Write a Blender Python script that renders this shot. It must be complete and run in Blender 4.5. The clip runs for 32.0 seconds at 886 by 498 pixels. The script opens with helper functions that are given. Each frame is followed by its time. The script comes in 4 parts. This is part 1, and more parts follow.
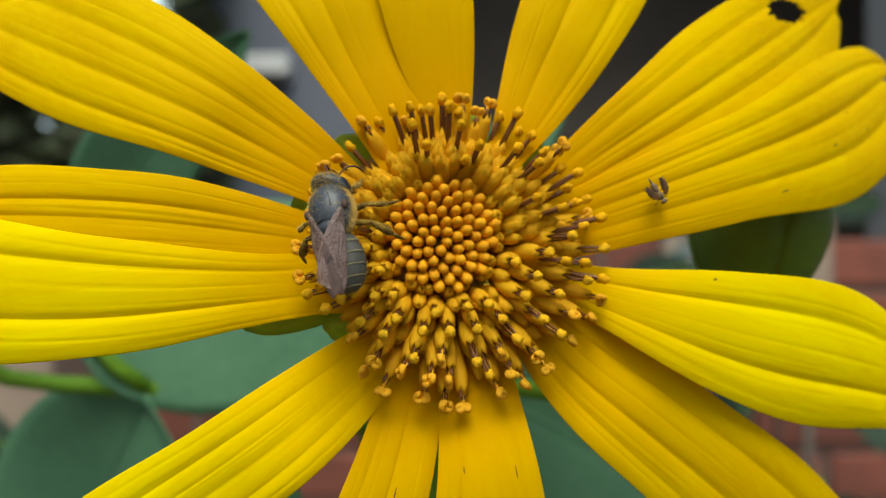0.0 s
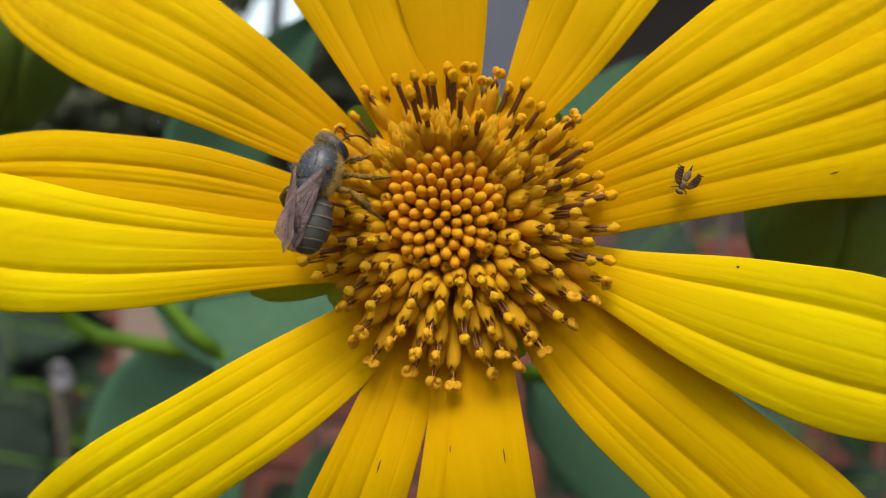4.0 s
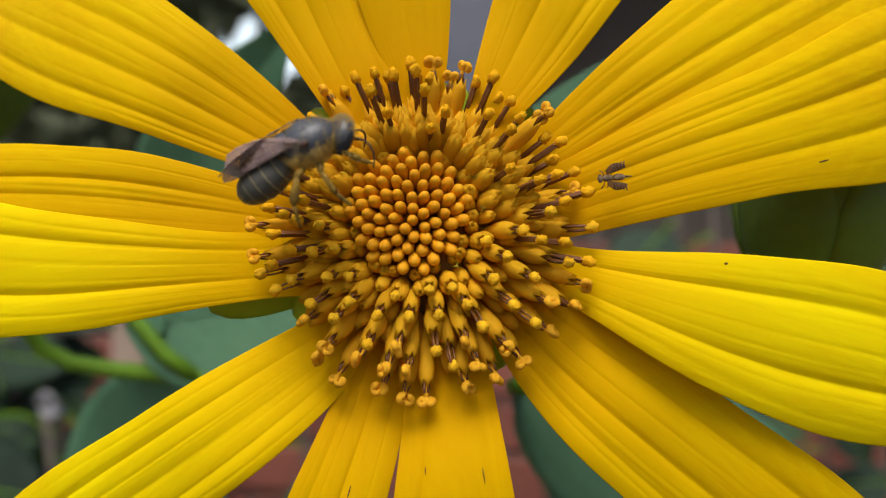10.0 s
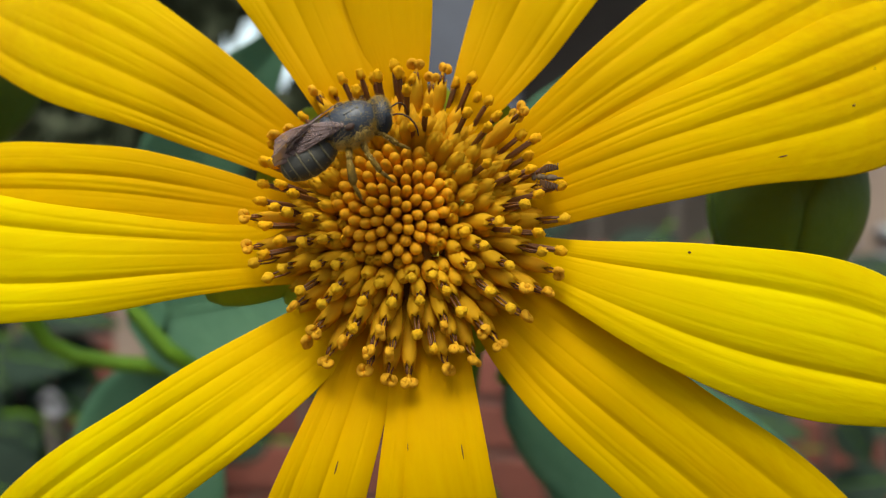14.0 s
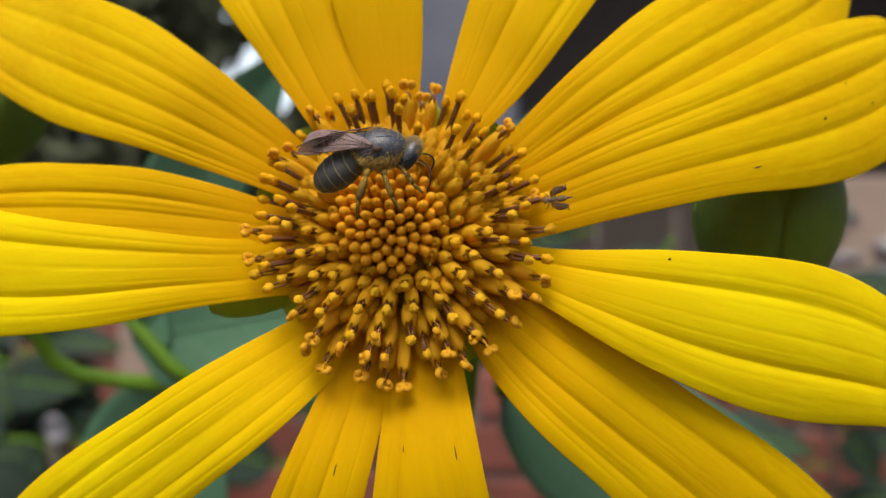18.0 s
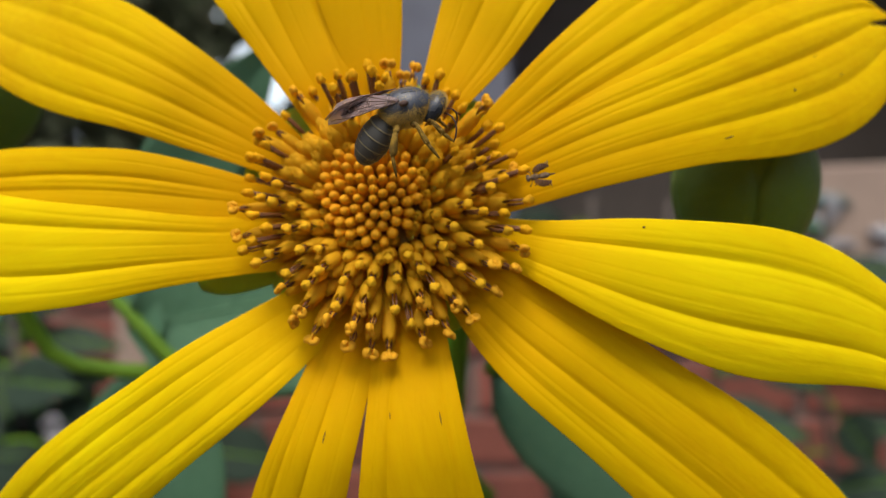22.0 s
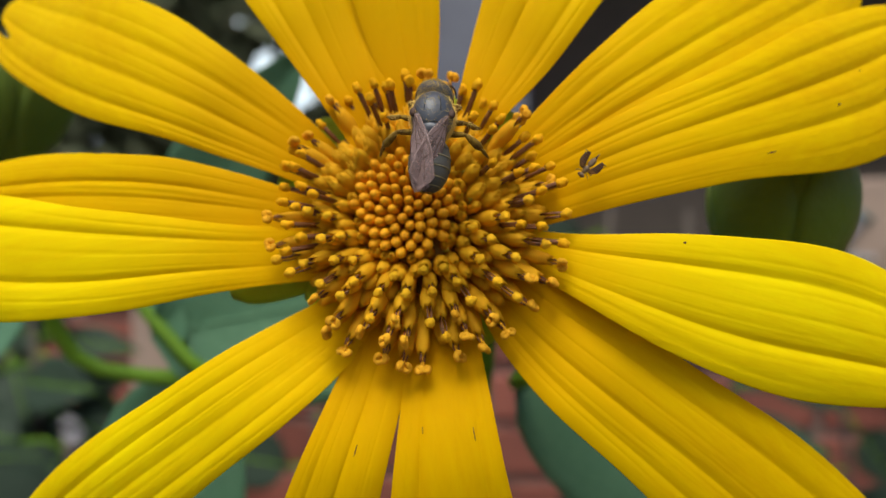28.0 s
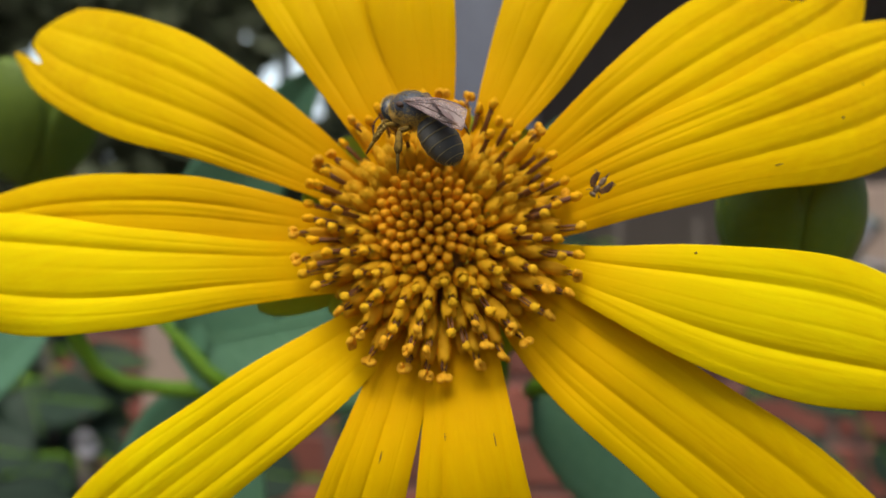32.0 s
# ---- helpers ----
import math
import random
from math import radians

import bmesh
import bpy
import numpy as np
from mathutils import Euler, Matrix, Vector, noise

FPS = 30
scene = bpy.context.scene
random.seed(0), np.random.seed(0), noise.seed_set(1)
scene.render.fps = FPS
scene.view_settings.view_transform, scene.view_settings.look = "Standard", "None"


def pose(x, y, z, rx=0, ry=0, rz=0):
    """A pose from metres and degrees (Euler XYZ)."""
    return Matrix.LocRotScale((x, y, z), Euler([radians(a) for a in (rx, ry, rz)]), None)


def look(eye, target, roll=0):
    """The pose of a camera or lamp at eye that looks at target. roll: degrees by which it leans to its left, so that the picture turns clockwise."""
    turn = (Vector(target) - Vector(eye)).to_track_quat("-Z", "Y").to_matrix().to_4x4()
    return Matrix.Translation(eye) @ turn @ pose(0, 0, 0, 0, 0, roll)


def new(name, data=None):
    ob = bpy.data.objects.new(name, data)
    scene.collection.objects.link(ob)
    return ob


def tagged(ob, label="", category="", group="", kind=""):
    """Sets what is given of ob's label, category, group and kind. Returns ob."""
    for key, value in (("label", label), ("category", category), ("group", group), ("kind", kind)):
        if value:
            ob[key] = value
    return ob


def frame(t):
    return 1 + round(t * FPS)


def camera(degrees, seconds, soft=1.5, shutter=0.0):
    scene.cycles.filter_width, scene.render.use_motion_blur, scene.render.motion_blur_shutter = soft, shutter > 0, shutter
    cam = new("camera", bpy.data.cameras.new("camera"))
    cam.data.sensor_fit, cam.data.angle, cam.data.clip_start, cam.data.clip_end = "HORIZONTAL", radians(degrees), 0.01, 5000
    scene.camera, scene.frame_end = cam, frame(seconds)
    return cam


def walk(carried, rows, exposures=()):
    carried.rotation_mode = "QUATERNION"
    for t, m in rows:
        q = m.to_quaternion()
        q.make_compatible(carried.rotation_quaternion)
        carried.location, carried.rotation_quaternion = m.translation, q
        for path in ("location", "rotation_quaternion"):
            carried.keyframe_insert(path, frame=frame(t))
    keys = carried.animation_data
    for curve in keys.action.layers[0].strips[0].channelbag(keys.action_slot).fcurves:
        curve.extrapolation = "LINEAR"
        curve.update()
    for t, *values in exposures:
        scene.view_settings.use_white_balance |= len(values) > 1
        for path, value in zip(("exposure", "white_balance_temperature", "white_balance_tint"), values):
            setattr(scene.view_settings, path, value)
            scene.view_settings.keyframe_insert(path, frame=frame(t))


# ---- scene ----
cam = camera(65.0, 32.0, soft=1.1)
cam.data.dof.use_dof = True
cam.data.dof.focus_distance = 0.0538
cam.data.dof.aperture_fstop = 20.0
EYE = 1.2
# seconds, place from the first eye (m), yaw, pitch, roll
ROWS = [
    (0.0, 0.00000, 0.00000, -0.00000, -0.00, 0.00, 0.00),
    (0.5, -0.00090, -0.00107, -0.00115, 1.86, -0.61, 0.08),
    (1.0, 0.00068, -0.00280, -0.00156, 2.02, -0.91, 0.01),
    (1.5, 0.00294, -0.00408, -0.00101, 4.10, -0.95, -0.19),
    (2.0, 0.00735, -0.00244, 0.00037, 4.80, -0.52, -1.10),
    (2.5, 0.00941, -0.00274, 0.00035, 6.41, 0.07, -1.96),
    (3.0, 0.00966, -0.00100, 0.00210, 9.09, 0.07, -2.74),
    (3.5, 0.01002, 0.00223, -0.00075, 9.75, -0.95, -2.44),
    (5.5, 0.00955, 0.00226, -0.00161, 9.66, -0.87, -1.93),
    (6.0, 0.00980, 0.00206, -0.00153, 9.50, -0.30, -2.42),
    (6.5, 0.00923, 0.00329, -0.00118, 9.19, 0.20, -1.96),
    (7.0, 0.01025, 0.00446, -0.00067, 9.10, 0.21, -1.40),
    (7.5, 0.01032, 0.00487, -0.00045, 9.19, -0.53, -1.71),
    (8.0, 0.01061, 0.00477, -0.00036, 8.95, 0.11, -1.19),
    (8.5, 0.01266, 0.00516, -0.00180, 8.89, -0.13, -0.80),
    (9.0, 0.01174, 0.00457, -0.00215, 9.37, -0.29, -0.66),
    (9.5, 0.01073, 0.00666, -0.00334, 9.28, -1.15, -0.63),
    (10.0, 0.01122, 0.00623, -0.00199, 9.25, 0.35, -0.34),
    (10.5, 0.01086, 0.00582, -0.00166, 9.18, 0.24, -0.66),
    (11.0, 0.01173, 0.00461, -0.00253, 9.47, -0.10, -0.48),
    (11.5, 0.01438, 0.00540, -0.00153, 8.52, 0.75, -0.21),
    (12.0, 0.01471, 0.00489, -0.00218, 8.45, 0.53, -0.26),
    (12.5, 0.01481, 0.00545, -0.00367, 8.49, -0.61, 0.10),
    (13.0, 0.01530, 0.00378, -0.00203, 8.57, 0.84, -0.02),
    (13.5, 0.01515, 0.00262, -0.00195, 8.62, 0.30, -0.16),
    (14.0, 0.01346, 0.00306, -0.00287, 9.46, 0.44, -0.25),
    (14.5, 0.01360, 0.00260, -0.00236, 9.25, 1.11, -0.05),
    (16.5, 0.01582, 0.00187, -0.00392, 9.10, 1.54, 0.63),
    (17.0, 0.01456, 0.00119, -0.00393, 9.88, 1.48, 0.32),
    (17.5, 0.01358, 0.00263, -0.00417, 10.13, 1.96, 0.34),
    (18.0, 0.01475, 0.00052, -0.00384, 9.65, 2.19, 0.45),
    (18.5, 0.01494, -0.00013, -0.00429, 9.56, 2.16, 0.85),
    (19.0, 0.01426, 0.00009, -0.00403, 9.94, 2.10, 0.60),
    (19.5, 0.01632, -0.00048, -0.00399, 8.97, 2.63, 0.91),
    (20.0, 0.01627, -0.00231, -0.00420, 9.44, 2.31, 0.76),
    (20.5, 0.01464, -0.00134, -0.00512, 9.73, 2.02, 0.63),
    (21.0, 0.01513, -0.00163, -0.00536, 9.53, 1.51, 0.85),
    (21.5, 0.01660, -0.00131, -0.00588, 9.17, 1.68, 1.20),
    (22.0, 0.01626, -0.00103, -0.00599, 9.42, 1.89, 1.54),
    (22.5, 0.01524, -0.00045, -0.00597, 9.73, 1.71, 1.05),
    (23.0, 0.01448, -0.00129, -0.00480, 9.93, 2.18, 1.34),
    (23.5, 0.01530, -0.00197, -0.00531, 9.94, 2.34, 1.11),
    (24.0, 0.01362, -0.00121, -0.00595, 10.29, 2.02, 1.13),
    (24.5, 0.01439, -0.00015, -0.00623, 10.01, 2.09, 0.90),
    (25.0, 0.01277, -0.00186, -0.00586, 10.52, 2.44, 0.77),
    (25.5, 0.01344, 0.00013, -0.00585, 10.26, 2.80, 1.21),
    (26.0, 0.01472, 0.00040, -0.00574, 10.39, 2.46, 0.76),
    (26.5, 0.01350, -0.00105, -0.00584, 10.24, 2.95, 0.72),
    (28.5, 0.01447, 0.00019, -0.00550, 10.74, 2.46, 0.70),
    (29.0, 0.01411, 0.00094, -0.00576, 10.85, 2.46, 1.01),
    (29.5, 0.01500, 0.00025, -0.00553, 11.01, 2.58, 0.61),
    (30.0, 0.01441, -0.00143, -0.00533, 10.82, 3.10, 1.08),
    (30.5, 0.01350, -0.00091, -0.00638, 11.21, 2.48, 0.92),
    (31.0, 0.01456, -0.00154, -0.00586, 10.65, 2.66, 1.16),
    (31.5, 0.01706, -0.00269, -0.00505, 10.44, 2.97, 1.47),
    (32.0, 0.01378, -0.00308, -0.00550, 11.27, 3.50, 1.22),
]
EXPOSURES = [(0.0, 0.06, 6500, -5), (2.5, 0.0, 6500, 4), (7.0, 0.06, 6500, 8), (9.0, 0.06, 6500, 8), (11.5, 0.06, 6500, 5), (13.0, 0.06, 6500, -1), (15.5, 0.06, 6500, 4), (19.0, 0.06, 6500, 12), (24.0, 0.05, 6500, 8), (32.0, 0.05, 6500, 6)]
walk(cam, [(t, pose(x, y, EYE + z, 90 + pitch, roll, yaw)) for t, x, y, z, yaw, pitch, roll in ROWS], EXPOSURES)

# ---- world and light: soft daylight in the open shade of a garden ----
SUN_ELEV, SUN_AZ = 61.0, 183.0
world = bpy.data.worlds.new("sky")
world.use_nodes = True
scene.world = world
wn = world.node_tree
sky = wn.nodes.new("ShaderNodeTexSky")
sky.sky_type, sky.sun_disc = "NISHITA", False
sky.sun_elevation, sky.sun_rotation = radians(SUN_ELEV), radians(SUN_AZ)
sky.air_density, sky.dust_density, sky.ozone_density = 1.0, 5.0, 1.0
wn.nodes["Background"].inputs["Strength"].default_value = 0.122
wn.links.new(sky.outputs[0], wn.nodes["Background"].inputs["Color"])
sun_data = bpy.data.lights.new("sun", "SUN")
sun_data.energy, sun_data.angle, sun_data.color = 2.3, radians(28), (1.0, 0.96, 0.88)
sun = new("sun", sun_data)
sun.matrix_world = look((-0.15, -2.93, 6.6), (0, 0.06, 1.2))


# ---- helpers of this scene ----
def part(name, bm, material, parent, label="", m=None, smooth=True):
    mesh = bpy.data.meshes.new(name)
    bm.normal_update()
    bm.to_mesh(mesh)
    bm.free()
    return piece(name, mesh, material, parent, label, m, smooth)


def piece(name, mesh, material, parent, label="", m=None, smooth=True):
    if material and not mesh.materials:
        mesh.materials.append(material)
        if smooth:
            mesh.polygons.foreach_set("use_smooth", [True] * len(mesh.polygons))
    ob = new(name, mesh)
    if parent:
        ob.parent = parent
    if m is not None:
        ob.matrix_basis = m
    if label:
        ob["label"] = label
    return ob


def lathe(profile, segs=12, m=None, bm=None, squash=1.0):
    """Surface of revolution round z from (radius, height) pairs."""
    bm = bm or bmesh.new()
    m = m or Matrix()
    rings = []
    for r, z in profile:
        if r < 1e-9:
            rings.append([bm.verts.new(m @ Vector((0, 0, z)))])
        else:
            rings.append([bm.verts.new(m @ Vector((r * math.cos(2 * math.pi * i / segs), squash * r * math.sin(2 * math.pi * i / segs), z))) for i in range(segs)])
    for a, b in zip(rings, rings[1:]):
        for i in range(segs):
            j = (i + 1) % segs
            if len(a) == 1 and len(b) == 1:
                continue
            if len(a) == 1:
                bm.faces.new((a[0], b[j], b[i])[::-1])
            elif len(b) == 1:
                bm.faces.new((a[i], a[j], b[0]))
            else:
                bm.faces.new((a[i], a[j], b[j], b[i]))
    return bm


def tube(points, radii, segs=8, bm=None):
    """A closed tube along points; radii is a number or one for each point."""
    bm = bm or bmesh.new()
    pts = [Vector(p) for p in points]
    if not isinstance(radii, (list, tuple)):
        radii = [radii] * len(pts)
    up = Vector((0.13, 0.31, 0.94))
    rings = []
    for i, p in enumerate(pts):
        d = (pts[min(i + 1, len(pts) - 1)] - pts[max(i - 1, 0)]).normalized()
        a = d.cross(up)
        if a.length < 0.1:
            a = d.cross(Vector((1, 0, 0)))
        a.normalize()
        up = a.cross(d)
        b = d.cross(a)
        rings.append([bm.verts.new(p + radii[i] * (a * math.cos(2 * math.pi * k / segs) + b * math.sin(2 * math.pi * k / segs))) for k in range(segs)])
    for r, s in zip(rings, rings[1:]):
        for k in range(segs):
            bm.faces.new((r[k], r[(k + 1) % segs], s[(k + 1) % segs], s[k]))
    bm.faces.new(rings[0][::-1])
    bm.faces.new(rings[-1])
    return bm


def ball(r, m=None, bm=None, segs=10, rings=6, scale=(1, 1, 1)):
    bm = bm or bmesh.new()
    mm = (m or Matrix()) @ Matrix.Diagonal((scale[0] * r, scale[1] * r, scale[2] * r, 1))
    prof = [(math.sin(math.pi * i / rings), -math.cos(math.pi * i / rings)) for i in range(rings + 1)]
    prof[0], prof[-1] = (0, -1), (0, 1)
    return lathe(prof, segs, mm, bm)


def box(sx, sy, sz, m=None, bm=None, bevel=0.0):
    bm = bm or bmesh.new()
    geom = bmesh.ops.create_cube(bm, size=1.0, matrix=(m or Matrix()) @ Matrix.Diagonal((sx, sy, sz, 1)))
    if bevel:
        edges = list({e for v in geom["verts"] for e in v.link_edges})
        bmesh.ops.bevel(bm, geom=edges, offset=bevel, segments=1, affect="EDGES")
    return bm


def sheet(fn, nu, nv, thick, bm=None):
    """A sheet with thickness: fn(u, v) gives a place, u and v from 0 to 1; the back lies below along the face normals."""
    bm = bm or bmesh.new()
    g = [[Vector(fn(i / nu, j / nv)) for j in range(nv + 1)] for i in range(nu + 1)]
    nrm = []
    for i in range(nu + 1):
        row = []
        for j in range(nv + 1):
            a = g[min(i + 1, nu)][j] - g[max(i - 1, 0)][j]
            b = g[i][min(j + 1, nv)] - g[i][max(j - 1, 0)]
            c = a.cross(b)
            row.append(c.normalized() if c.length > 0 else Vector((0, 0, 1)))
        nrm.append(row)
    top = [[bm.verts.new(g[i][j] + nrm[i][j] * thick / 2) for j in range(nv + 1)] for i in range(nu + 1)]
    bot = [[bm.verts.new(g[i][j] - nrm[i][j] * thick / 2) for j in range(nv + 1)] for i in range(nu + 1)]
    for i in range(nu):
        for j in range(nv):
            bm.faces.new((top[i][j], top[i + 1][j], top[i + 1][j + 1], top[i][j + 1]))
            bm.faces.new((bot[i][j], bot[i][j + 1], bot[i + 1][j + 1], bot[i + 1][j]))
    for i in range(nu):
        bm.faces.new((top[i][0], bot[i][0], bot[i + 1][0], top[i + 1][0]))
        bm.faces.new((top[i][nv], top[i + 1][nv], bot[i + 1][nv], bot[i][nv]))
    for j in range(nv):
        bm.faces.new((top[0][j], top[0][j + 1], bot[0][j + 1], bot[0][j]))
        bm.faces.new((top[nu][j], bot[nu][j], bot[nu][j + 1], top[nu][j + 1]))
    return bm


def smoothstep(a, b, x):
    t = min(1.0, max(0.0, (x - a) / (b - a)))
    return t * t * (3 - 2 * t)


# ---- materials ----
def material(name, colour, second=None, scale=800.0, rough=0.5, bump=0.0, bump_scale=3000.0, stretch=(1, 1, 1), metallic=0.0, translucent=0.0,
             spots=None, spot_scale=300.0, spot_size=0.35, coat=0.0, specular=0.5, fine=None, sheen=0.0, jitter=0.0, foot=None):
    """Principled surface: two colours mixed by coarse and fine noise, optional spots, stretched relief, and light that passes through thin petals."""
    mat = bpy.data.materials.new(name)
    mat.use_nodes = True
    nt = mat.node_tree
    bsdf = nt.nodes["Principled BSDF"]
    N = nt.nodes.new
    L = nt.links.new
    co = N("ShaderNodeTexCoord")
    info = N("ShaderNodeObjectInfo")
    shift = N("ShaderNodeVectorMath")
    shift.operation = "MULTIPLY_ADD"
    shift.inputs[1].default_value = (1, 1, 1)
    comb = N("ShaderNodeCombineXYZ")
    for k in range(3):
        L(info.outputs["Random"], comb.inputs[k])
    L(co.outputs["Object"], shift.inputs[0])
    L(comb.outputs[0], shift.inputs[2])
    mp = N("ShaderNodeMapping")
    mp.inputs["Scale"].default_value = stretch
    L(shift.outputs[0], mp.inputs[0])
    n1 = N("ShaderNodeTexNoise")
    n1.inputs["Scale"].default_value, n1.inputs["Detail"].default_value = scale, 5
    L(mp.outputs[0], n1.inputs["Vector"])
    n2 = N("ShaderNodeTexNoise")
    n2.inputs["Scale"].default_value, n2.inputs["Detail"].default_value = fine or scale * 7, 3
    L(mp.outputs[0], n2.inputs["Vector"])
    add = N("ShaderNodeMath")
    add.operation = "MULTIPLY_ADD"
    add.inputs[1].default_value = 0.45
    L(n2.outputs[0], add.inputs[0])
    L(n1.outputs[0], add.inputs[2])
    rng = N("ShaderNodeMapRange")
    rng.inputs["From Min"].default_value, rng.inputs["From Max"].default_value = 0.5, 0.95
    L(add.outputs[0], rng.inputs[0])
    mix = N("ShaderNodeMix")
    mix.data_type = "RGBA"
    mix.inputs["A"].default_value = (*colour, 1)
    mix.inputs["B"].default_value = (*(second or [c * 0.75 for c in colour]), 1)
    L(rng.outputs[0], mix.inputs["Factor"])
    out = mix.outputs["Result"]
    if spots:
        n3 = N("ShaderNodeTexNoise")
        n3.inputs["Scale"].default_value, n3.inputs["Detail"].default_value = spot_scale, 2
        L(shift.outputs[0], n3.inputs["Vector"])
        r3 = N("ShaderNodeMapRange")
        r3.inputs["From Min"].default_value, r3.inputs["From Max"].default_value = 1 - spot_size - 0.05, 1 - spot_size + 0.05
        L(n3.outputs[0], r3.inputs[0])
        m3 = N("ShaderNodeMix")
        m3.data_type = "RGBA"
        m3.inputs["B"].default_value = (*spots, 1)
        L(r3.outputs[0], m3.inputs["Factor"])
        L(out, m3.inputs["A"])
        out = m3.outputs["Result"]
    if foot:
        # shade and bounce painted in: colour deepens along the thing's own x towards its foot
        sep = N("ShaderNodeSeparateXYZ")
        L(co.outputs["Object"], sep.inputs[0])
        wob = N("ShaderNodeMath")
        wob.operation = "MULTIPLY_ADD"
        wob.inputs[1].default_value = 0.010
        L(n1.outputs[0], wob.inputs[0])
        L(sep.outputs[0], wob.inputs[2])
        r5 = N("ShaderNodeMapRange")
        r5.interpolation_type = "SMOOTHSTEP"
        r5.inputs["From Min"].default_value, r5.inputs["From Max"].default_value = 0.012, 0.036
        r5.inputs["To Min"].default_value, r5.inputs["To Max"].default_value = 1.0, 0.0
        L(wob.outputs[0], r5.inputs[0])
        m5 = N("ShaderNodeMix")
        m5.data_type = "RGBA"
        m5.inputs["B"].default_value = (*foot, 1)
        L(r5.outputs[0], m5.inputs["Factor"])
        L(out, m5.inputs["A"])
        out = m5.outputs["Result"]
    if jitter:
        hsv = N("ShaderNodeHueSaturation")
        r4 = N("ShaderNodeMapRange")
        r4.inputs["To Min"].default_value, r4.inputs["To Max"].default_value = 1 - jitter, 1 + jitter
        L(info.outputs["Random"], r4.inputs[0])
        L(r4.outputs[0], hsv.inputs["Value"])
        L(out, hsv.inputs["Color"])
        out = hsv.outputs[0]
    L(out, bsdf.inputs["Base Color"])
    rr = N("ShaderNodeMapRange")
    rr.inputs["To Min"].default_value, rr.inputs["To Max"].default_value = max(0, rough - 0.1), min(1, rough + 0.12)
    L(n1.outputs[0], rr.inputs[0])
    L(rr.outputs[0], bsdf.inputs["Roughness"])
    bsdf.inputs["Metallic"].default_value = metallic
    bsdf.inputs["Specular IOR Level"].default_value = specular
    bsdf.inputs["Coat Weight"].default_value = coat
    bsdf.inputs["Sheen Weight"].default_value = sheen
    if bump:
        nb = N("ShaderNodeTexNoise")
        nb.inputs["Scale"].default_value, nb.inputs["Detail"].default_value = bump_scale, 4
        L(mp.outputs[0], nb.inputs["Vector"])
        b = N("ShaderNodeBump")
        b.inputs["Strength"].default_value = 1.0
        b.inputs["Distance"].default_value = bump
        L(nb.outputs[0], b.inputs["Height"])
        L(b.outputs[0], bsdf.inputs["Normal"])
    if translucent:
        tr = N("ShaderNodeBsdfTranslucent")
        L(out, tr.inputs["Color"])
        ms = N("ShaderNodeMixShader")
        ms.inputs[0].default_value = translucent
        L(bsdf.outputs[0], ms.inputs[1])
        L(tr.outputs[0], ms.inputs[2])
        L(ms.outputs[0], nt.nodes["Material Output"].inputs["Surface"])
    return mat


# foot: warm shade around the disc, put into the petal colour
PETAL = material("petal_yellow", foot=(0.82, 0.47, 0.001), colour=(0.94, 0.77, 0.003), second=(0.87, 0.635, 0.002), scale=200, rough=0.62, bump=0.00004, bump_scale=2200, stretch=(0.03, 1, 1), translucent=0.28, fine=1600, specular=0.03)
# golden hue, with the shade of overlapped and dimmer petals painted in
PETAL_DEEP_SHADED = material("petal_golden_shaded", foot=(0.74, 0.37, 0.001), colour=(0.84, 0.58, 0.001), second=(0.75, 0.45, 0.001), scale=200, rough=0.62, bump=0.00004, bump_scale=2200, stretch=(0.03, 1, 1), translucent=0.26, fine=1600, specular=0.03)
BUD = material("floret_bud_orange", (0.74, 0.35, 0.009), (0.64, 0.27, 0.006), scale=600, rough=0.6, bump=0.00003, bump_scale=6000, jitter=0.1, specular=0.15)
COROLLA = material("corolla_yellow", (0.84, 0.47, 0.018), (0.72, 0.36, 0.012), scale=500, rough=0.55, bump=0.00005, bump_scale=3000, stretch=(1, 1, 0.15), translucent=0.30, jitter=0.1, specular=0.06)
ANTHER = material("anther_brown", (0.21, 0.075, 0.012), (0.12, 0.038, 0.008), scale=1500, rough=0.5, stretch=(1, 1, 0.15), bump=0.00004, bump_scale=4000)
POLLEN = material("pollen_yellow", (0.93, 0.56, 0.025), (0.84, 0.44, 0.015), scale=2500, rough=0.85, bump=0.00012, bump_scale=7000, jitter=0.1, specular=0.05, translucent=0.2)
POLLEN_ORANGE = material("pollen_orange", (0.95, 0.53, 0.016), (0.88, 0.43, 0.010), scale=2500, rough=0.85, bump=0.00012, bump_scale=7000, jitter=0.1, specular=0.05, translucent=0.2)
STIGMA = material("stigma_orange", (0.88, 0.48, 0.03), (0.78, 0.37, 0.015), scale=2000, rough=0.75, bump=0.00006, bump_scale=8000, jitter=0.1, specular=0.1, translucent=0.2)
CHAFF = material("chaff_green", (0.52, 0.40, 0.025), (0.42, 0.36, 0.03), scale=600, rough=0.6, translucent=0.3)
DISC = material("disc_amber", (0.30, 0.15, 0.009), (0.22, 0.10, 0.007), scale=400, rough=0.7, bump=0.0001, bump_scale=2500)
LEAF = material("leaf_green", (0.12, 0.26, 0.15), (0.085, 0.20, 0.115), scale=50, rough=0.55, bump=0.0003, bump_scale=300, translucent=0.2, fine=500, jitter=0.12, specular=0.25)
# darkened copy of the leaf green: shade painted into the leaves before the wall
SHADED_LEAF = material("shaded_leaf_green", (0.032, 0.055, 0.036), (0.024, 0.040, 0.027), scale=50, rough=0.6, bump=0.0003, bump_scale=300, translucent=0.1, fine=500, jitter=0.2, specular=0.15)
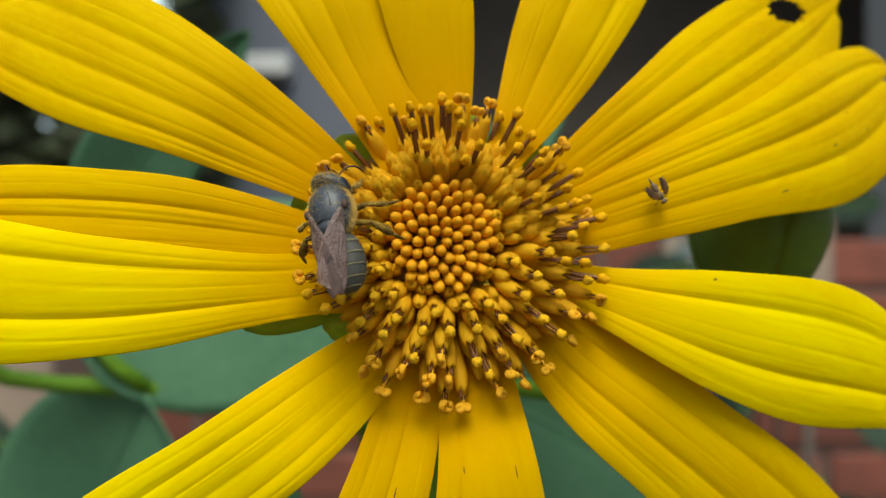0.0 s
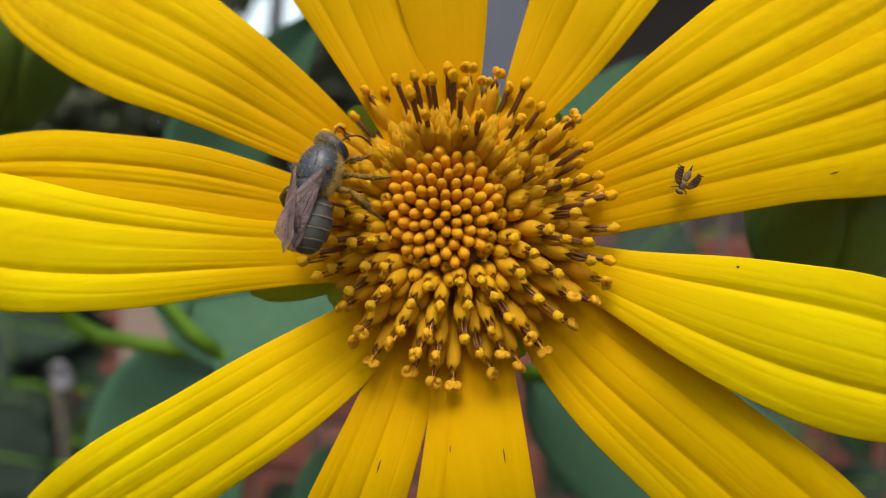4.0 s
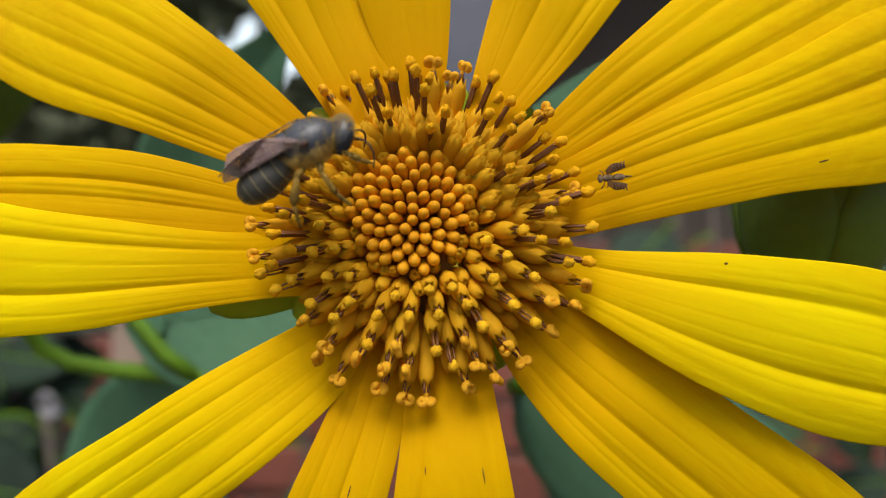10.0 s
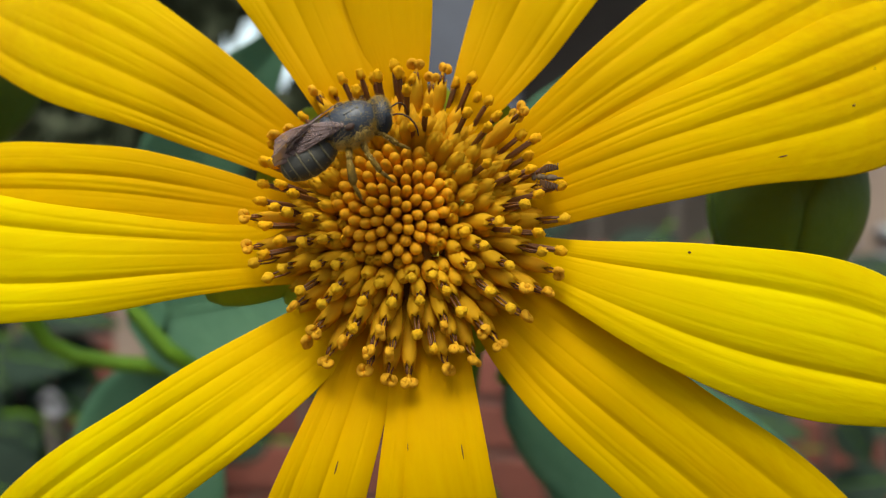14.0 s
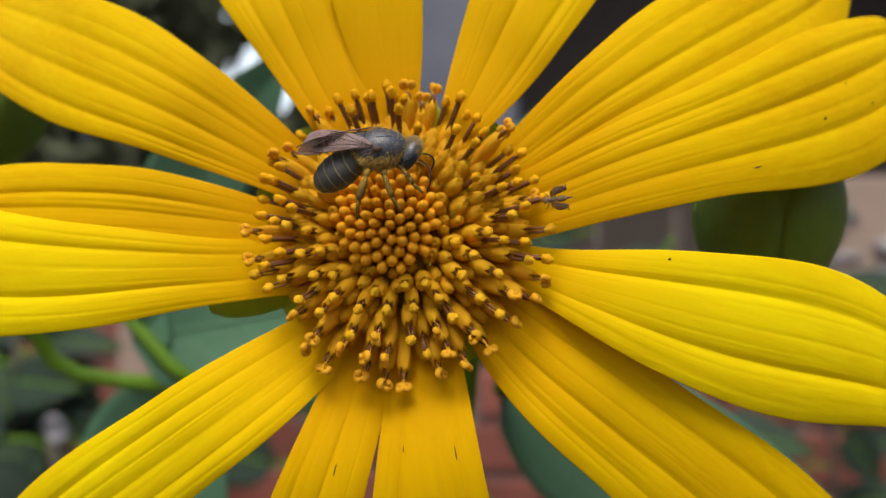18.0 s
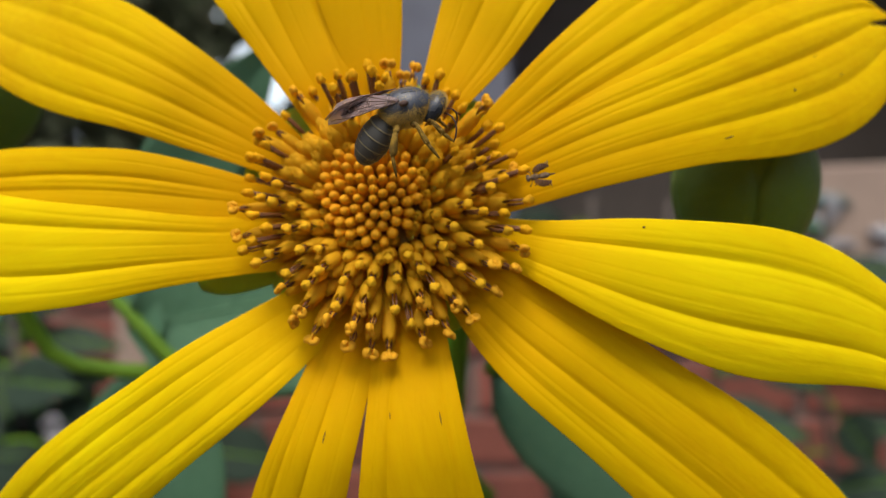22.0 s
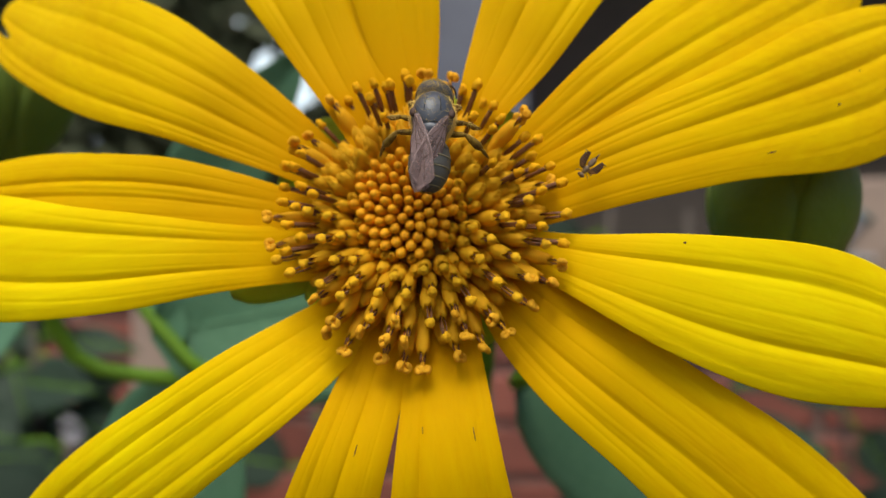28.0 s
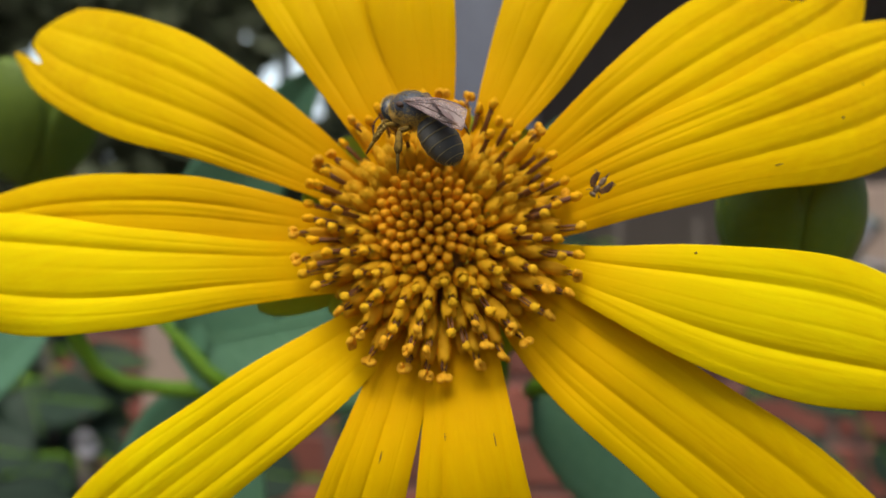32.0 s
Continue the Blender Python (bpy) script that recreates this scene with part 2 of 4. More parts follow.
LEAF_VEIN = material("leaf_vein", (0.122, 0.263, 0.150), (0.092, 0.212, 0.12), scale=120, rough=0.6, specular=0.2)
STEM = material("stem_green", (0.15, 0.30, 0.02), (0.12, 0.24, 0.018), scale=120, rough=0.55, bump=0.0001, bump_scale=1500, specular=0.2)
SCAR = material("brown_scar", (0.16, 0.07, 0.012), (0.10, 0.04, 0.008), scale=3000, rough=0.8)
BRACT = material("bract_green", (0.54, 0.66, 0.04), (0.46, 0.58, 0.035), scale=90, rough=0.5, bump=0.0002, bump_scale=500, translucent=0.4, specular=0.25)
BUDGREEN = material("bud_green", (0.15, 0.22, 0.022), (0.11, 0.17, 0.018), scale=90, rough=0.5, bump=0.0002, bump_scale=500, translucent=0.1, specular=0.3)

# ---- the flower: its frame (x right, y up, z along its axis) ----
FLOWER = Vector((-0.0002, 0.0560, EYE + 0.0009))
fz = Vector((0.125, -1.0, 0.091)).normalized()
fy = (Vector((0, 0, 1)) - fz * fz.z).normalized()
fx = fy.cross(fz)
FLOWER_M = Matrix.Translation(FLOWER) @ Matrix((fx, fy, fz)).transposed().to_4x4()
MM = 0.001

flower = new("sunflower_head")
flower.matrix_world = FLOWER_M
tagged(flower, "wide open yellow daisy bloom with an orange domed centre", "flower")

XS = (10, 20, 31, 42, 54)


def through_five(ys, x):
    """The smooth curve through the five values given at XS."""
    total = 0.0
    for i, y in enumerate(ys):
        for j in range(5):
            if j != i:
                y *= (x - XS[j]) / (XS[i] - XS[j])
        total += y
    return total


def petal(k, angle, upper, lower, length, bend, layer, grooves, deep=False, sunk=3.2, blunt=0.78):
    """A ray: both edges as offsets (mm) from its axis at 10, 20, 31, 42 and 54 mm out, its length, backward bend, height of its layer and the places of its main grooves across."""
    rnd = random.Random(40 + k)
    cuts = [-1.0, *grooves, 1.0]
    minor = [(a + (b - a) * rnd.uniform(0.35, 0.65), 0.05, 0.030) for a, b in zip(cuts, cuts[1:])]
    minor += [(rnd.uniform(-0.95, 0.95), rnd.uniform(0.012, 0.034), rnd.uniform(0.014, 0.030)) for i in range(14)]
    swell = [rnd.uniform(0.035, 0.075) for i in cuts[1:]]
    crease = [rnd.uniform(0.022, 0.045) if len(grooves) < 3 else rnd.uniform(0.014, 0.034) for i in grooves]
    wave = rnd.uniform(0, 6)
    x0 = 6.0

    def edges(x):
        return through_five(upper, min(x, 56)), through_five(lower, min(x, 56))

    def place(u, v):
        w = 2 * v - 1
        # outer end: rounded with two shallow notches
        end = length * (1 - 0.09 * w * w - 0.014 * math.cos(w * 9 + wave))
        if k == 12:
            # one lobe is bitten off and leaves a pointed one beside it
            end = 57.0 - 5.0 * max(0.0, -w - 0.1) ** 1.6 - 5.0 * math.exp(-((w - 0.50) / 0.12) ** 2) + 2.8 * smoothstep(0.6, 0.9, w)
        if k == 4:
            # a notch parts the tip into two lobes
            end = 60.0 - 5.0 * abs(w) ** 3 - 4.0 * math.exp(-((w - 0.22) / 0.10) ** 2)
        x = x0 + (end - x0) * u
        hi, lo = edges(x)
        h = max(1.2, (hi - lo) / 2)
        tip = length * blunt
        if x > tip:
            h *= math.sqrt(max(0.02, 1 - (0.70 if k == 12 else 0.85) * ((x - tip) / (length - tip)) ** 2.2))
        y = (hi + lo) / 2 + h * w
        y += 0.16 * abs(w) ** 3 * math.sin(0.30 * x + wave + 1.3 * w) * smoothstep(16, 30, x)
        r = math.hypot(x, y)
        back = min(r, 44) - 18
        z = -2.2 - sunk * (1 - smoothstep(8, 24, r)) + layer * smoothstep(11, 20, x) - (bend * back * back if r > 18 else 0) - (2 * bend * 26 * (r - 44) if r > 44 else 0)
        fold = smoothstep(7, 20, x)
        for a, b, high in zip(cuts, cuts[1:], swell):
            if a <= w <= b:
                q = (2 * w - a - b) / (b - a)
                z += high * h * (b - a) * fold * (1 - q * q)
        for g, deepness in zip(grooves, crease):
            z -= deepness * h * fold * math.exp(-((w - g - 0.02 * math.sin(0.09 * x + 9 * g)) / 0.07) ** 2) * (0.7 + 0.3 * math.sin(0.13 * x + 11 * g + wave))
        for g, depth, wide in minor:
            z -= depth * fold * math.exp(-((w - g - 0.02 * math.sin(0.12 * x + 9 * g)) / wide) ** 2) * (0.6 + 0.4 * math.sin(0.2 * x + 20 * g))
        z += -0.30 * abs(w) ** 4 * fold
        z += 0.30 * math.sin(x * 0.17 + wave + 2.0 * w) * smoothstep(18, 40, x) * (0.3 + w * w)
        return (x * MM, y * MM, z * MM)

    bm = sheet(place, 64, 110, 0.20 * MM)
    if k == 3:
        # a ragged hole eaten near the tip
        gone = []
        for face in bm.faces:
            c = face.calc_center_median() / MM
            p, q = (c.x - HOLE[0]) * 0.974 - (c.y - HOLE[1]) * 0.225, (c.x - HOLE[0]) * 0.225 + (c.y - HOLE[1]) * 0.974
            if (p / 3.2) ** 2 + (q / 1.5) ** 2 < 1 + 0.25 * math.sin(3 * p + 5 * q):
                gone.append(face)
        bmesh.ops.delete(bm, geom=gone, context="FACES")
    ray = part("petal", bm, PETAL_DEEP_SHADED if deep else PETAL, flower, "", pose(0, 0, 0, 0, 0, angle))
    # small brown cracks and specks
    for x, y, long, thick in SCARS.get(k, ()):
        pts = []
        for d in (-0.5, -0.17, 0.17, 0.5):
            u = (x + d * long - x0) / (length * 0.95 - x0)
            hi, lo = edges(x)
            v = (y + 0.06 * d - lo) / (hi - lo)
            pts.append(Vector(place(u, v)) + Vector((0, 0, 0.10 * MM)))
        part("scar", tube(pts, [thick * 0.4 * MM, thick * MM, thick * MM, thick * 0.4 * MM], 6), SCAR, ray, "small brown scar")


HOLE = (46.2, 2.1)
SCARS = {8: [(20.3, 0.1, 1.0, 0.06)],
         7: [(18.5, -2.2, 0.6, 0.05), (19.6, 1.9, 1.1, 0.05)],
         5: [(24.3, 3.1, 0.25, 0.1), (22.0, 3.4, 0.2, 0.06)],
         4: [(32.8, -4.6, 0.9, 0.07), (40.8, -1.8, 0.35, 0.12), (47.0, 1.5, 0.3, 0.1), (47.5, -1.2, 0.3, 0.08)]}
petal(0, 113.0, (2.3, 4.5, 6.7, 8.0, 8.4), (-3.9, -4.9, -7.4, -8.6, -8.8), 50, 0.012, -1.3, (-0.68, 0.17, 0.62), True, 1.5)
petal(1, 89.5, (0.5, 4.7, 7.0, 8.2, 8.6), (-3.0, -3.4, -3.0, -2.4, -1.8), 50, 0.012, -0.5, (-0.46, 0.02), True, 1.5)
petal(2, 53.4, (1.4, 5.7, 9.5, 12.0, 13.2), (-2.1, -3.1, -2.7, -0.8, 0.6), 50, 0.012, -1.8, (-0.58, 0.12), True, 1.5)
petal(3, 30.8, (0.3, 2.9, 5.0, 6.2, 6.5), (-3.6, -5.2, -6.6, -6.8, -5.6), 57, 0.010, -0.75, (-0.30, 0.08, 0.56), True, blunt=0.74)
petal(4, 16.4, (0.6, 2.1, 4.0, 6.6, 9.0), (-4.6, -5.5, -6.6, -7.4, -4.6), 62, 0.010, 0.45, (-0.36, 0.20, 0.62), True)
petal(5, -15.3, (1.7, 2.8, 5.4, 5.7, 1.5), (-1.6, -4.7, -7.0, -6.2, -5.6), 62, 0.006, 0.8, (-0.40, 0.46))
petal(6, -39.7, (3.2, 4.7, 5.9, 6.7, 6.4), (-1.9, -4.9, -5.6, -6.2, -6.6), 60, 0.006, -1.5, (-0.62, -0.20, 0.50), True)
petal(7, -76.9, (4.2, 3.8, 3.6, 3.4, 3.2), (-2.4, -4.9, -8.4, -9.6, -9.4), 48, 0.020, 0.5, (-0.50, 0.62), True)
petal(8, -100.1, (2.4, 2.9, 1.9, 1.0, 0.4), (-2.0, -3.9, -6.3, -7.8, -8.5), 48, 0.020, 0.0, (-0.60, 0.02), True)
petal(9, -131.9, (5.4, 5.1, 3.0, 0.6, -1.0), (-0.1, -3.3, -6.5, -9.1, -8.4), 54, 0.010, 0.75, (-0.48, 0.12, 0.56))
petal(10, -171.6, (4.6, 4.9, 5.0, 2.7, -2.1), (-0.8, -2.3, -5.7, -8.9, -11.4), 60, 0.006, 1.5, (-0.50, 0.38))
petal(11, 174.3, (2.8, 4.2, 5.0, 5.4, 5.2), (-1.3, -3.1, -3.4, -2.2, 0.6), 60, 0.008, -1.0, (-0.32, 0.02), True)
petal(12, 149.1, (2.3, 4.4, 6.7, 7.7, 6.1), (-2.8, -4.8, -5.7, -5.4, -3.8), 62, 0.011, -1.5, (-0.36, 0.22, 0.70), True, blunt=0.86)


def outward(theta, r, z, tilt, spin=0.0):
    """Pose of a floret: base at polar (r, theta), height z (mm), leaning outwards by tilt degrees."""
    return pose(0, 0, 0, 0, 0, theta) @ pose(r * MM, 0, z * MM, 0, tilt, 0) @ pose(0, 0, 0, 0, 0, spin)


def scaled(profile, s=MM):
    return [(r * s, z * s) for r, z in profile]


def mesh_of(name, bm):
    mesh = bpy.data.meshes.new(name)
    bm.normal_update()
    bm.to_mesh(mesh)
    bm.free()
    return mesh


# meshes that the florets share
BUD_MESH = mesh_of("bud", lathe(scaled([(0.38, -4.5), (0.45, -2.0), (0.52, -1.0), (0.53, -0.6), (0.50, -0.25), (0.43, 0.04), (0.31, 0.22), (0.15, 0.32), (0.0, 0.34)]), 14))


def corolla_bm(length, seed, closed):
    """Fat tube that swells and narrows again to five pointed teeth, shut in the younger ones."""
    rnd = random.Random(seed)
    wide = rnd.uniform(0.54, 0.62) if closed else rnd.uniform(0.60, 0.70)
    prof = [(0.30, 0), (0.36, 0.25), (0.45, 0.45), (wide * 0.90, 0.62), (wide, 0.74), (wide * 0.97, 0.83), (wide * 0.84, 0.92)]
    bm = lathe([(r * MM, z * length * MM) for r, z in prof], 10)
    bm.verts.ensure_lookup_table()
    rim = bm.verts[-10:]
    out, inn = [], []
    for i, v in enumerate(rim):
        tooth = i % 2 == 0
        if closed:
            f, dz = (0.34, 0.14 + rnd.uniform(0, 0.03)) if tooth else (0.48, 0.095)
        else:
            f, dz = (0.74, 0.13 + rnd.uniform(0, 0.05)) if tooth else (0.86, 0.02)
        out.append(bm.verts.new((v.co.x * f, v.co.y * f, v.co.z + dz * length * MM)))
        g = 0.15 if closed else 0.5
        inn.append(bm.verts.new((v.co.x * g, v.co.y * g, v.co.z + (0.06 if closed else 0.0) * length * MM)))
    for i in range(10):
        j = (i + 1) % 10
        bm.faces.new((rim[i], rim[j], out[j], out[i]))
        bm.faces.new((out[i], out[j], inn[j], inn[i]))
    bm.faces.new(inn)
    return bm


COROLLA_MESHES = [mesh_of("corolla", corolla_bm(5.2, s, False)) for s in range(4)]
CLOSED_MESHES = [mesh_of("corolla", corolla_bm(5.2, s + 20, True)) for s in range(4)]


def anther_bm(length, r, seed):
    rnd = random.Random(seed)
    bm = lathe(scaled([(r * 0.9, 0), (r, length * 0.3), (r * 1.08, length * 0.8), (r, length)]), 8)
    for k in range(5):
        a = 2 * math.pi * k / 5 + rnd.uniform(-0.2, 0.2)
        tube([(math.cos(a) * r * 0.95 * MM, math.sin(a) * r * 0.95 * MM, z * length * MM) for z in (0, 0.5, 1.02)], 0.05 * MM, 5, bm)
    return bm


def filaments_bm(length, seed):
    rnd = random.Random(seed)
    bm = bmesh.new()
    for k in range(4):
        a = 2 * math.pi * k / 4 + rnd.uniform(-0.4, 0.4)
        tube([(math.cos(a) * q * MM, math.sin(a) * q * MM, z * length * MM) for q, z in ((0.18, 0), (0.24, 0.5), (0.14, 1.05))], 0.075 * MM, 5, bm)
    return bm


def pollen_bm(r, seed, tall=1.1):
    """A knobbly cap of pollen."""
    rnd = random.Random(seed)
    bm = ball(r * MM, segs=11, rings=8, scale=(1, 1, tall))
    for v in bm.verts:
        v.co *= rnd.uniform(0.74, 1.22)
    return bm


def forked_bm(seed):
    """Style whose two arms curl back into little rings."""
    rnd = random.Random(seed)
    bm = tube([(0, 0, -1.0 * MM), (0, 0, 0)], 0.13 * MM, 6)
    for s in (-1, 1):
        r = rnd.uniform(0.15, 0.20)
        lean = rnd.uniform(0.2, 0.8)
        pts = []
        for i in range(9):
            a = math.pi * (1.0 - 0.215 * i)
            pts.append(Vector((s * (0.05 + r + r * math.cos(a)), lean * 0.06 * i, r * math.sin(a) + 0.1)) * MM)
        tube([Vector((0, 0, -0.2 * MM))] + pts, [0.12 * MM] + [0.17 * MM + 0.012 * MM * i for i in range(9)], 7, bm)
    return bm


ANTHER_MESHES = [mesh_of("anther_tube", anther_bm(3.0, 0.19, s)) for s in range(3)]
SHORT_ANTHERS = [mesh_of("anther_tube", filaments_bm(0.8, s)) for s in range(3)]
LONG_ANTHERS = [mesh_of("anther_tube", filaments_bm(1.9, s + 9)) for s in range(3)]
POLLEN_MESHES = [mesh_of("pollen_cap", pollen_bm(0.41, s)) for s in range(5)]
CAP_MESHES = [mesh_of("pollen_cap", pollen_bm(0.40, s + 30, 1.35)) for s in range(5)]
FORK_MESHES = [mesh_of("forked_style", forked_bm(s)) for s in range(5)]

rnd = random.Random(7)
# closed buds in the middle, on a spiral
GOLDEN = 137.50776
for i in range(72):
    r = 4.85 * math.sqrt((i + 0.6) / 72) + rnd.uniform(-0.07, 0.07)
    piece("floret_bud", BUD_MESH, BUD, flower, "", pose(0.5 * MM, 0.6 * MM, 0) @ outward(i * GOLDEN + 20, r, -1.75 - 0.025 * r * r + rnd.uniform(-0.12, 0.12), r * 6.0 + rnd.uniform(-5, 5), rnd.uniform(0, 360)) @ Matrix.Diagonal((*[0.86 + 0.018 * r + rnd.uniform(-0.04, 0.05)] * 2, 1, 1)))

# reach of a floret in each stage, from its foot to its tip (mm)
REACH = {"closed": 5.8, "anther": 8.3, "short": 6.6, "long": 7.5, "fork": 6.8}


def floret(tip, foot, stage, size=1.0):
    """A floret whose tip stands at one place and whose axis comes from another (mm)."""
    tip, foot = Vector(tip), Vector(foot)
    axis = (tip - foot).normalized()
    m = Matrix.Translation((tip - axis * REACH[stage] * size) * MM) @ axis.to_track_quat("Z", "Y").to_matrix().to_4x4() @ pose(0, 0, 0, 0, 0, rnd.uniform(0, 360)) @ Matrix.Diagonal((size, size, size, 1))
    c = piece("floret", rnd.choice(CLOSED_MESHES if stage == "closed" else COROLLA_MESHES), COROLLA, flower, "", m)
    top = 5.2
    if stage == "anther":
        piece("anther_tube", rnd.choice(ANTHER_MESHES), ANTHER, c, "dark brown anther tube", pose(0, 0, (top - 0.5) * MM))
        piece("pollen_cap", rnd.choice(CAP_MESHES), POLLEN_ORANGE, c, "orange pollen cap", pose(0, 0, (top + 2.6) * MM, 0, 0, rnd.uniform(0, 360)))
    elif stage == "short":
        piece("anther_tube", rnd.choice(SHORT_ANTHERS), ANTHER, c, "thin dark filaments", pose(0, 0, (top - 0.2) * MM))
        piece("pollen_cap", rnd.choice(POLLEN_MESHES), POLLEN, c, "", pose(0, 0, (top + 0.95) * MM, 0, 0, rnd.uniform(0, 360)))
    elif stage == "long":
        piece("anther_tube", rnd.choice(LONG_ANTHERS), ANTHER, c, "thin dark filaments", pose(0, 0, (top - 0.2) * MM))
        piece("pollen_cap", rnd.choice(POLLEN_MESHES), POLLEN, c, "", pose(0, 0, (top + 1.9) * MM, 0, 0, rnd.uniform(0, 360)))
    elif stage == "fork":
        piece("anther_tube", rnd.choice(SHORT_ANTHERS), ANTHER, c, "thin dark filaments", pose(0, 0, (top - 0.2) * MM))
        piece("forked_style", rnd.choice(FORK_MESHES), STIGMA, c, "", pose(0, 0, (top + 1.1) * MM, 0, 0, rnd.uniform(0, 360)) @ Matrix.Diagonal((1.15, 1.15, 1.15, 1)))
    return c


def floret_in_ring(ring, theta, stage, size=1.0, inner=0.0, lower=0.0):
    _, reach, height, foot = RINGS[ring]
    f = ring / 4
    cx, cy = 0.6 + 0.9 * f, 0.5 - 1.0 * f
    a = radians(theta)
    reach += rnd.uniform(-0.35, 0.35) - inner
    height += rnd.uniform(-0.3, 0.3) - lower
    floret((cx + reach * math.cos(a), cy + reach * math.sin(a), height), (cx + foot * math.cos(a), cy + foot * math.sin(a), -7.0 if ring < 3 else -6.3), stage, size)


# count, radius and height of the tips, radius of the feet, of the rings of florets
RINGS = [(19, 6.7, -0.6, 4.6), (22, 8.4, 0.0, 4.2), (26, 10.2, -0.1, 4.2), (30, 11.9, -0.8, 4.4), (34, 13.4, -1.9, 4.9)]
for ring, (count, *_) in enumerate(RINGS):
    for i in range(count):
        theta = 360 * (i + 0.5 * (ring % 2)) / count + rnd.uniform(-3.5, 3.5)
        up = math.sin(radians(theta))
        top_side = up > 0.20 + rnd.uniform(-0.15, 0.15)
        low_side = up < rnd.uniform(-0.5, -0.1)
        odds = rnd.random()
        if ring == 0:
            stage = ("anther" if odds < 0.15 else "closed") if up > 0 else ("closed" if odds < 0.35 else "short")
        elif ring == 1:
            stage = ("anther" if odds < 0.35 else "closed") if up > 0.05 else ("short" if odds < 0.8 else "closed")
        elif ring == 2:
            stage = ("anther" if odds < 0.5 else "closed") if top_side else ("fork" if odds < 0.2 else "short" if odds < 0.6 else "long") if low_side else ("anther" if odds < 0.45 else "long")
        elif ring == 3:
            stage = ("anther" if odds < 0.55 else "closed") if top_side else ("fork" if odds < 0.6 else "long") if low_side else ("anther" if odds < 0.7 else "long")
        else:
            stage = ("anther" if odds < 0.5 else "fork" if odds < 0.7 else "closed") if top_side else ("fork" if odds < 0.85 else "closed") if low_side else ("fork" if odds < 0.3 else "anther" if odds < 0.7 else "long")
        inner, lower = {"closed": (1.6, 1.2), "anther": (0.35, -0.3)}.get(stage, (0.0, 0.0))
        if stage == "closed" and top_side and ring > 2:
            inner, lower = inner + 1.0 * (ring - 1.5), lower + 0.4
        floret_in_ring(ring, theta, stage, rnd.uniform(1.0, 1.12) + (0.25 if stage == "closed" and up > 0.2 and ring < 2 else 0.0), inner, lower)

# a last row of florets whose caps rest on the upper petals
for i in range(20):
    floret_in_ring(4, 12 + 8.2 * i + rnd.uniform(-2, 2), "anther" if i % 4 else "fork", rnd.uniform(0.95, 1.05), rnd.uniform(0.3, 1.4), rnd.uniform(0.4, 1.2))

# younger florets that fill the gaps, still closed
for ring, (count, *_) in enumerate(RINGS):
    for i in range(count):
        theta = 360 * (i + 0.5 * (ring % 2) + 0.5) / count + rnd.uniform(-3, 3)
        high = smoothstep(0.0, 0.5, math.sin(radians(theta)))
        if high > 0.5 and ring < 2:
            continue
        floret_in_ring(ring, theta, "closed", rnd.uniform(0.95, 1.1) + 0.16 * high, 2.0 + high * (-0.3, -0.3, 0.6, 1.8, 2.8)[ring], 1.6 + high * (-0.5, -0.5, 0.0, 0.4, 0.6)[ring])

# tall closed florets that stand close together on the upper side
for ring, count in ((1, 14), (2, 18), (3, 20)):
    for i in range(count):
        floret_in_ring(ring, 8 + 164 * (i + 0.5 * (ring % 2)) / count + rnd.uniform(-3, 3), "closed", rnd.uniform(1.15, 1.3), 1.0 + 0.5 * ring, 0.8 + 0.2 * ring)

# pale green scales between the buds and the florets
CHAFF_MESH = mesh_of("scale_leaf", sheet(lambda u, v: ((2 * v - 1) * 0.5 * (1 - u * u) ** 0.6 * MM, 0.25 * (2 * v - 1) ** 2 * MM, 4.6 * u * MM), 6, 4, 0.06 * MM))
for i in range(14):
    piece("scale_leaf", CHAFF_MESH, CHAFF, flower, "pale green scale", pose(0.5 * MM, 0.55 * MM, 0) @ outward(i * 360 / 14 + rnd.uniform(-6, 6), 4.9, -6.6, 14 + rnd.uniform(-5, 5), 90))

# domed base below the florets, green bracts behind, and the stalk
part("receptacle", lathe(scaled([(0, -12.5), (3.0, -12), (6.5, -10.5), (8.2, -8.6), (8.3, -7.0)]), 28), BRACT, flower, "green receptacle")
part("disc", lathe(scaled([(9.6, -6.4), (9.0, -5.8), (7.6, -5.2), (6.4, -4.8), (5.4, -4.5), (4.4, -4.3), (2.0, -3.9), (0, -3.8)]), 32), DISC, flower, "amber disc below the florets")
for a, reach in ((100, 7), (72, 7), (44, 8.5), (20, 7), (-2, 7), (-28, 7), (-57, 8), (-88, 7), (-113, 8), (-140, 6), (-158, 12.0), (175, 7), (161, 7), (130, 7)):
    w = rnd.uniform(2.6, 3.1)
    bm = sheet(lambda u, v: ((6 + reach * u) * MM, w * (2 * v - 1) * math.sqrt(max(0.03, 1 - u ** 3)) * MM, (-8.2 + 3.2 * u - 2.6 * u * u - 0.6 * (2 * v - 1) ** 2) * MM), 10, 8, 0.4 * MM)
    part("bract", bm, BRACT, flower, "light green bract", pose(0, 0, 0, 0, 0, a))
part("stalk", tube([Vector(p) * MM for p in ((0, 0, -11), (0, -1, -20), (0, -8, -38), (2, -30, -58), (4, -80, -72), (6, -200, -85), (10, -600, -150), (12, -1160, -200))], [3.6 * MM, 2.6 * MM, 2.5 * MM, 2.8 * MM, 3.2 * MM, 3.6 * MM, 5.0 * MM, 7.0 * MM], 12), STEM, flower, "hairy green stalk")

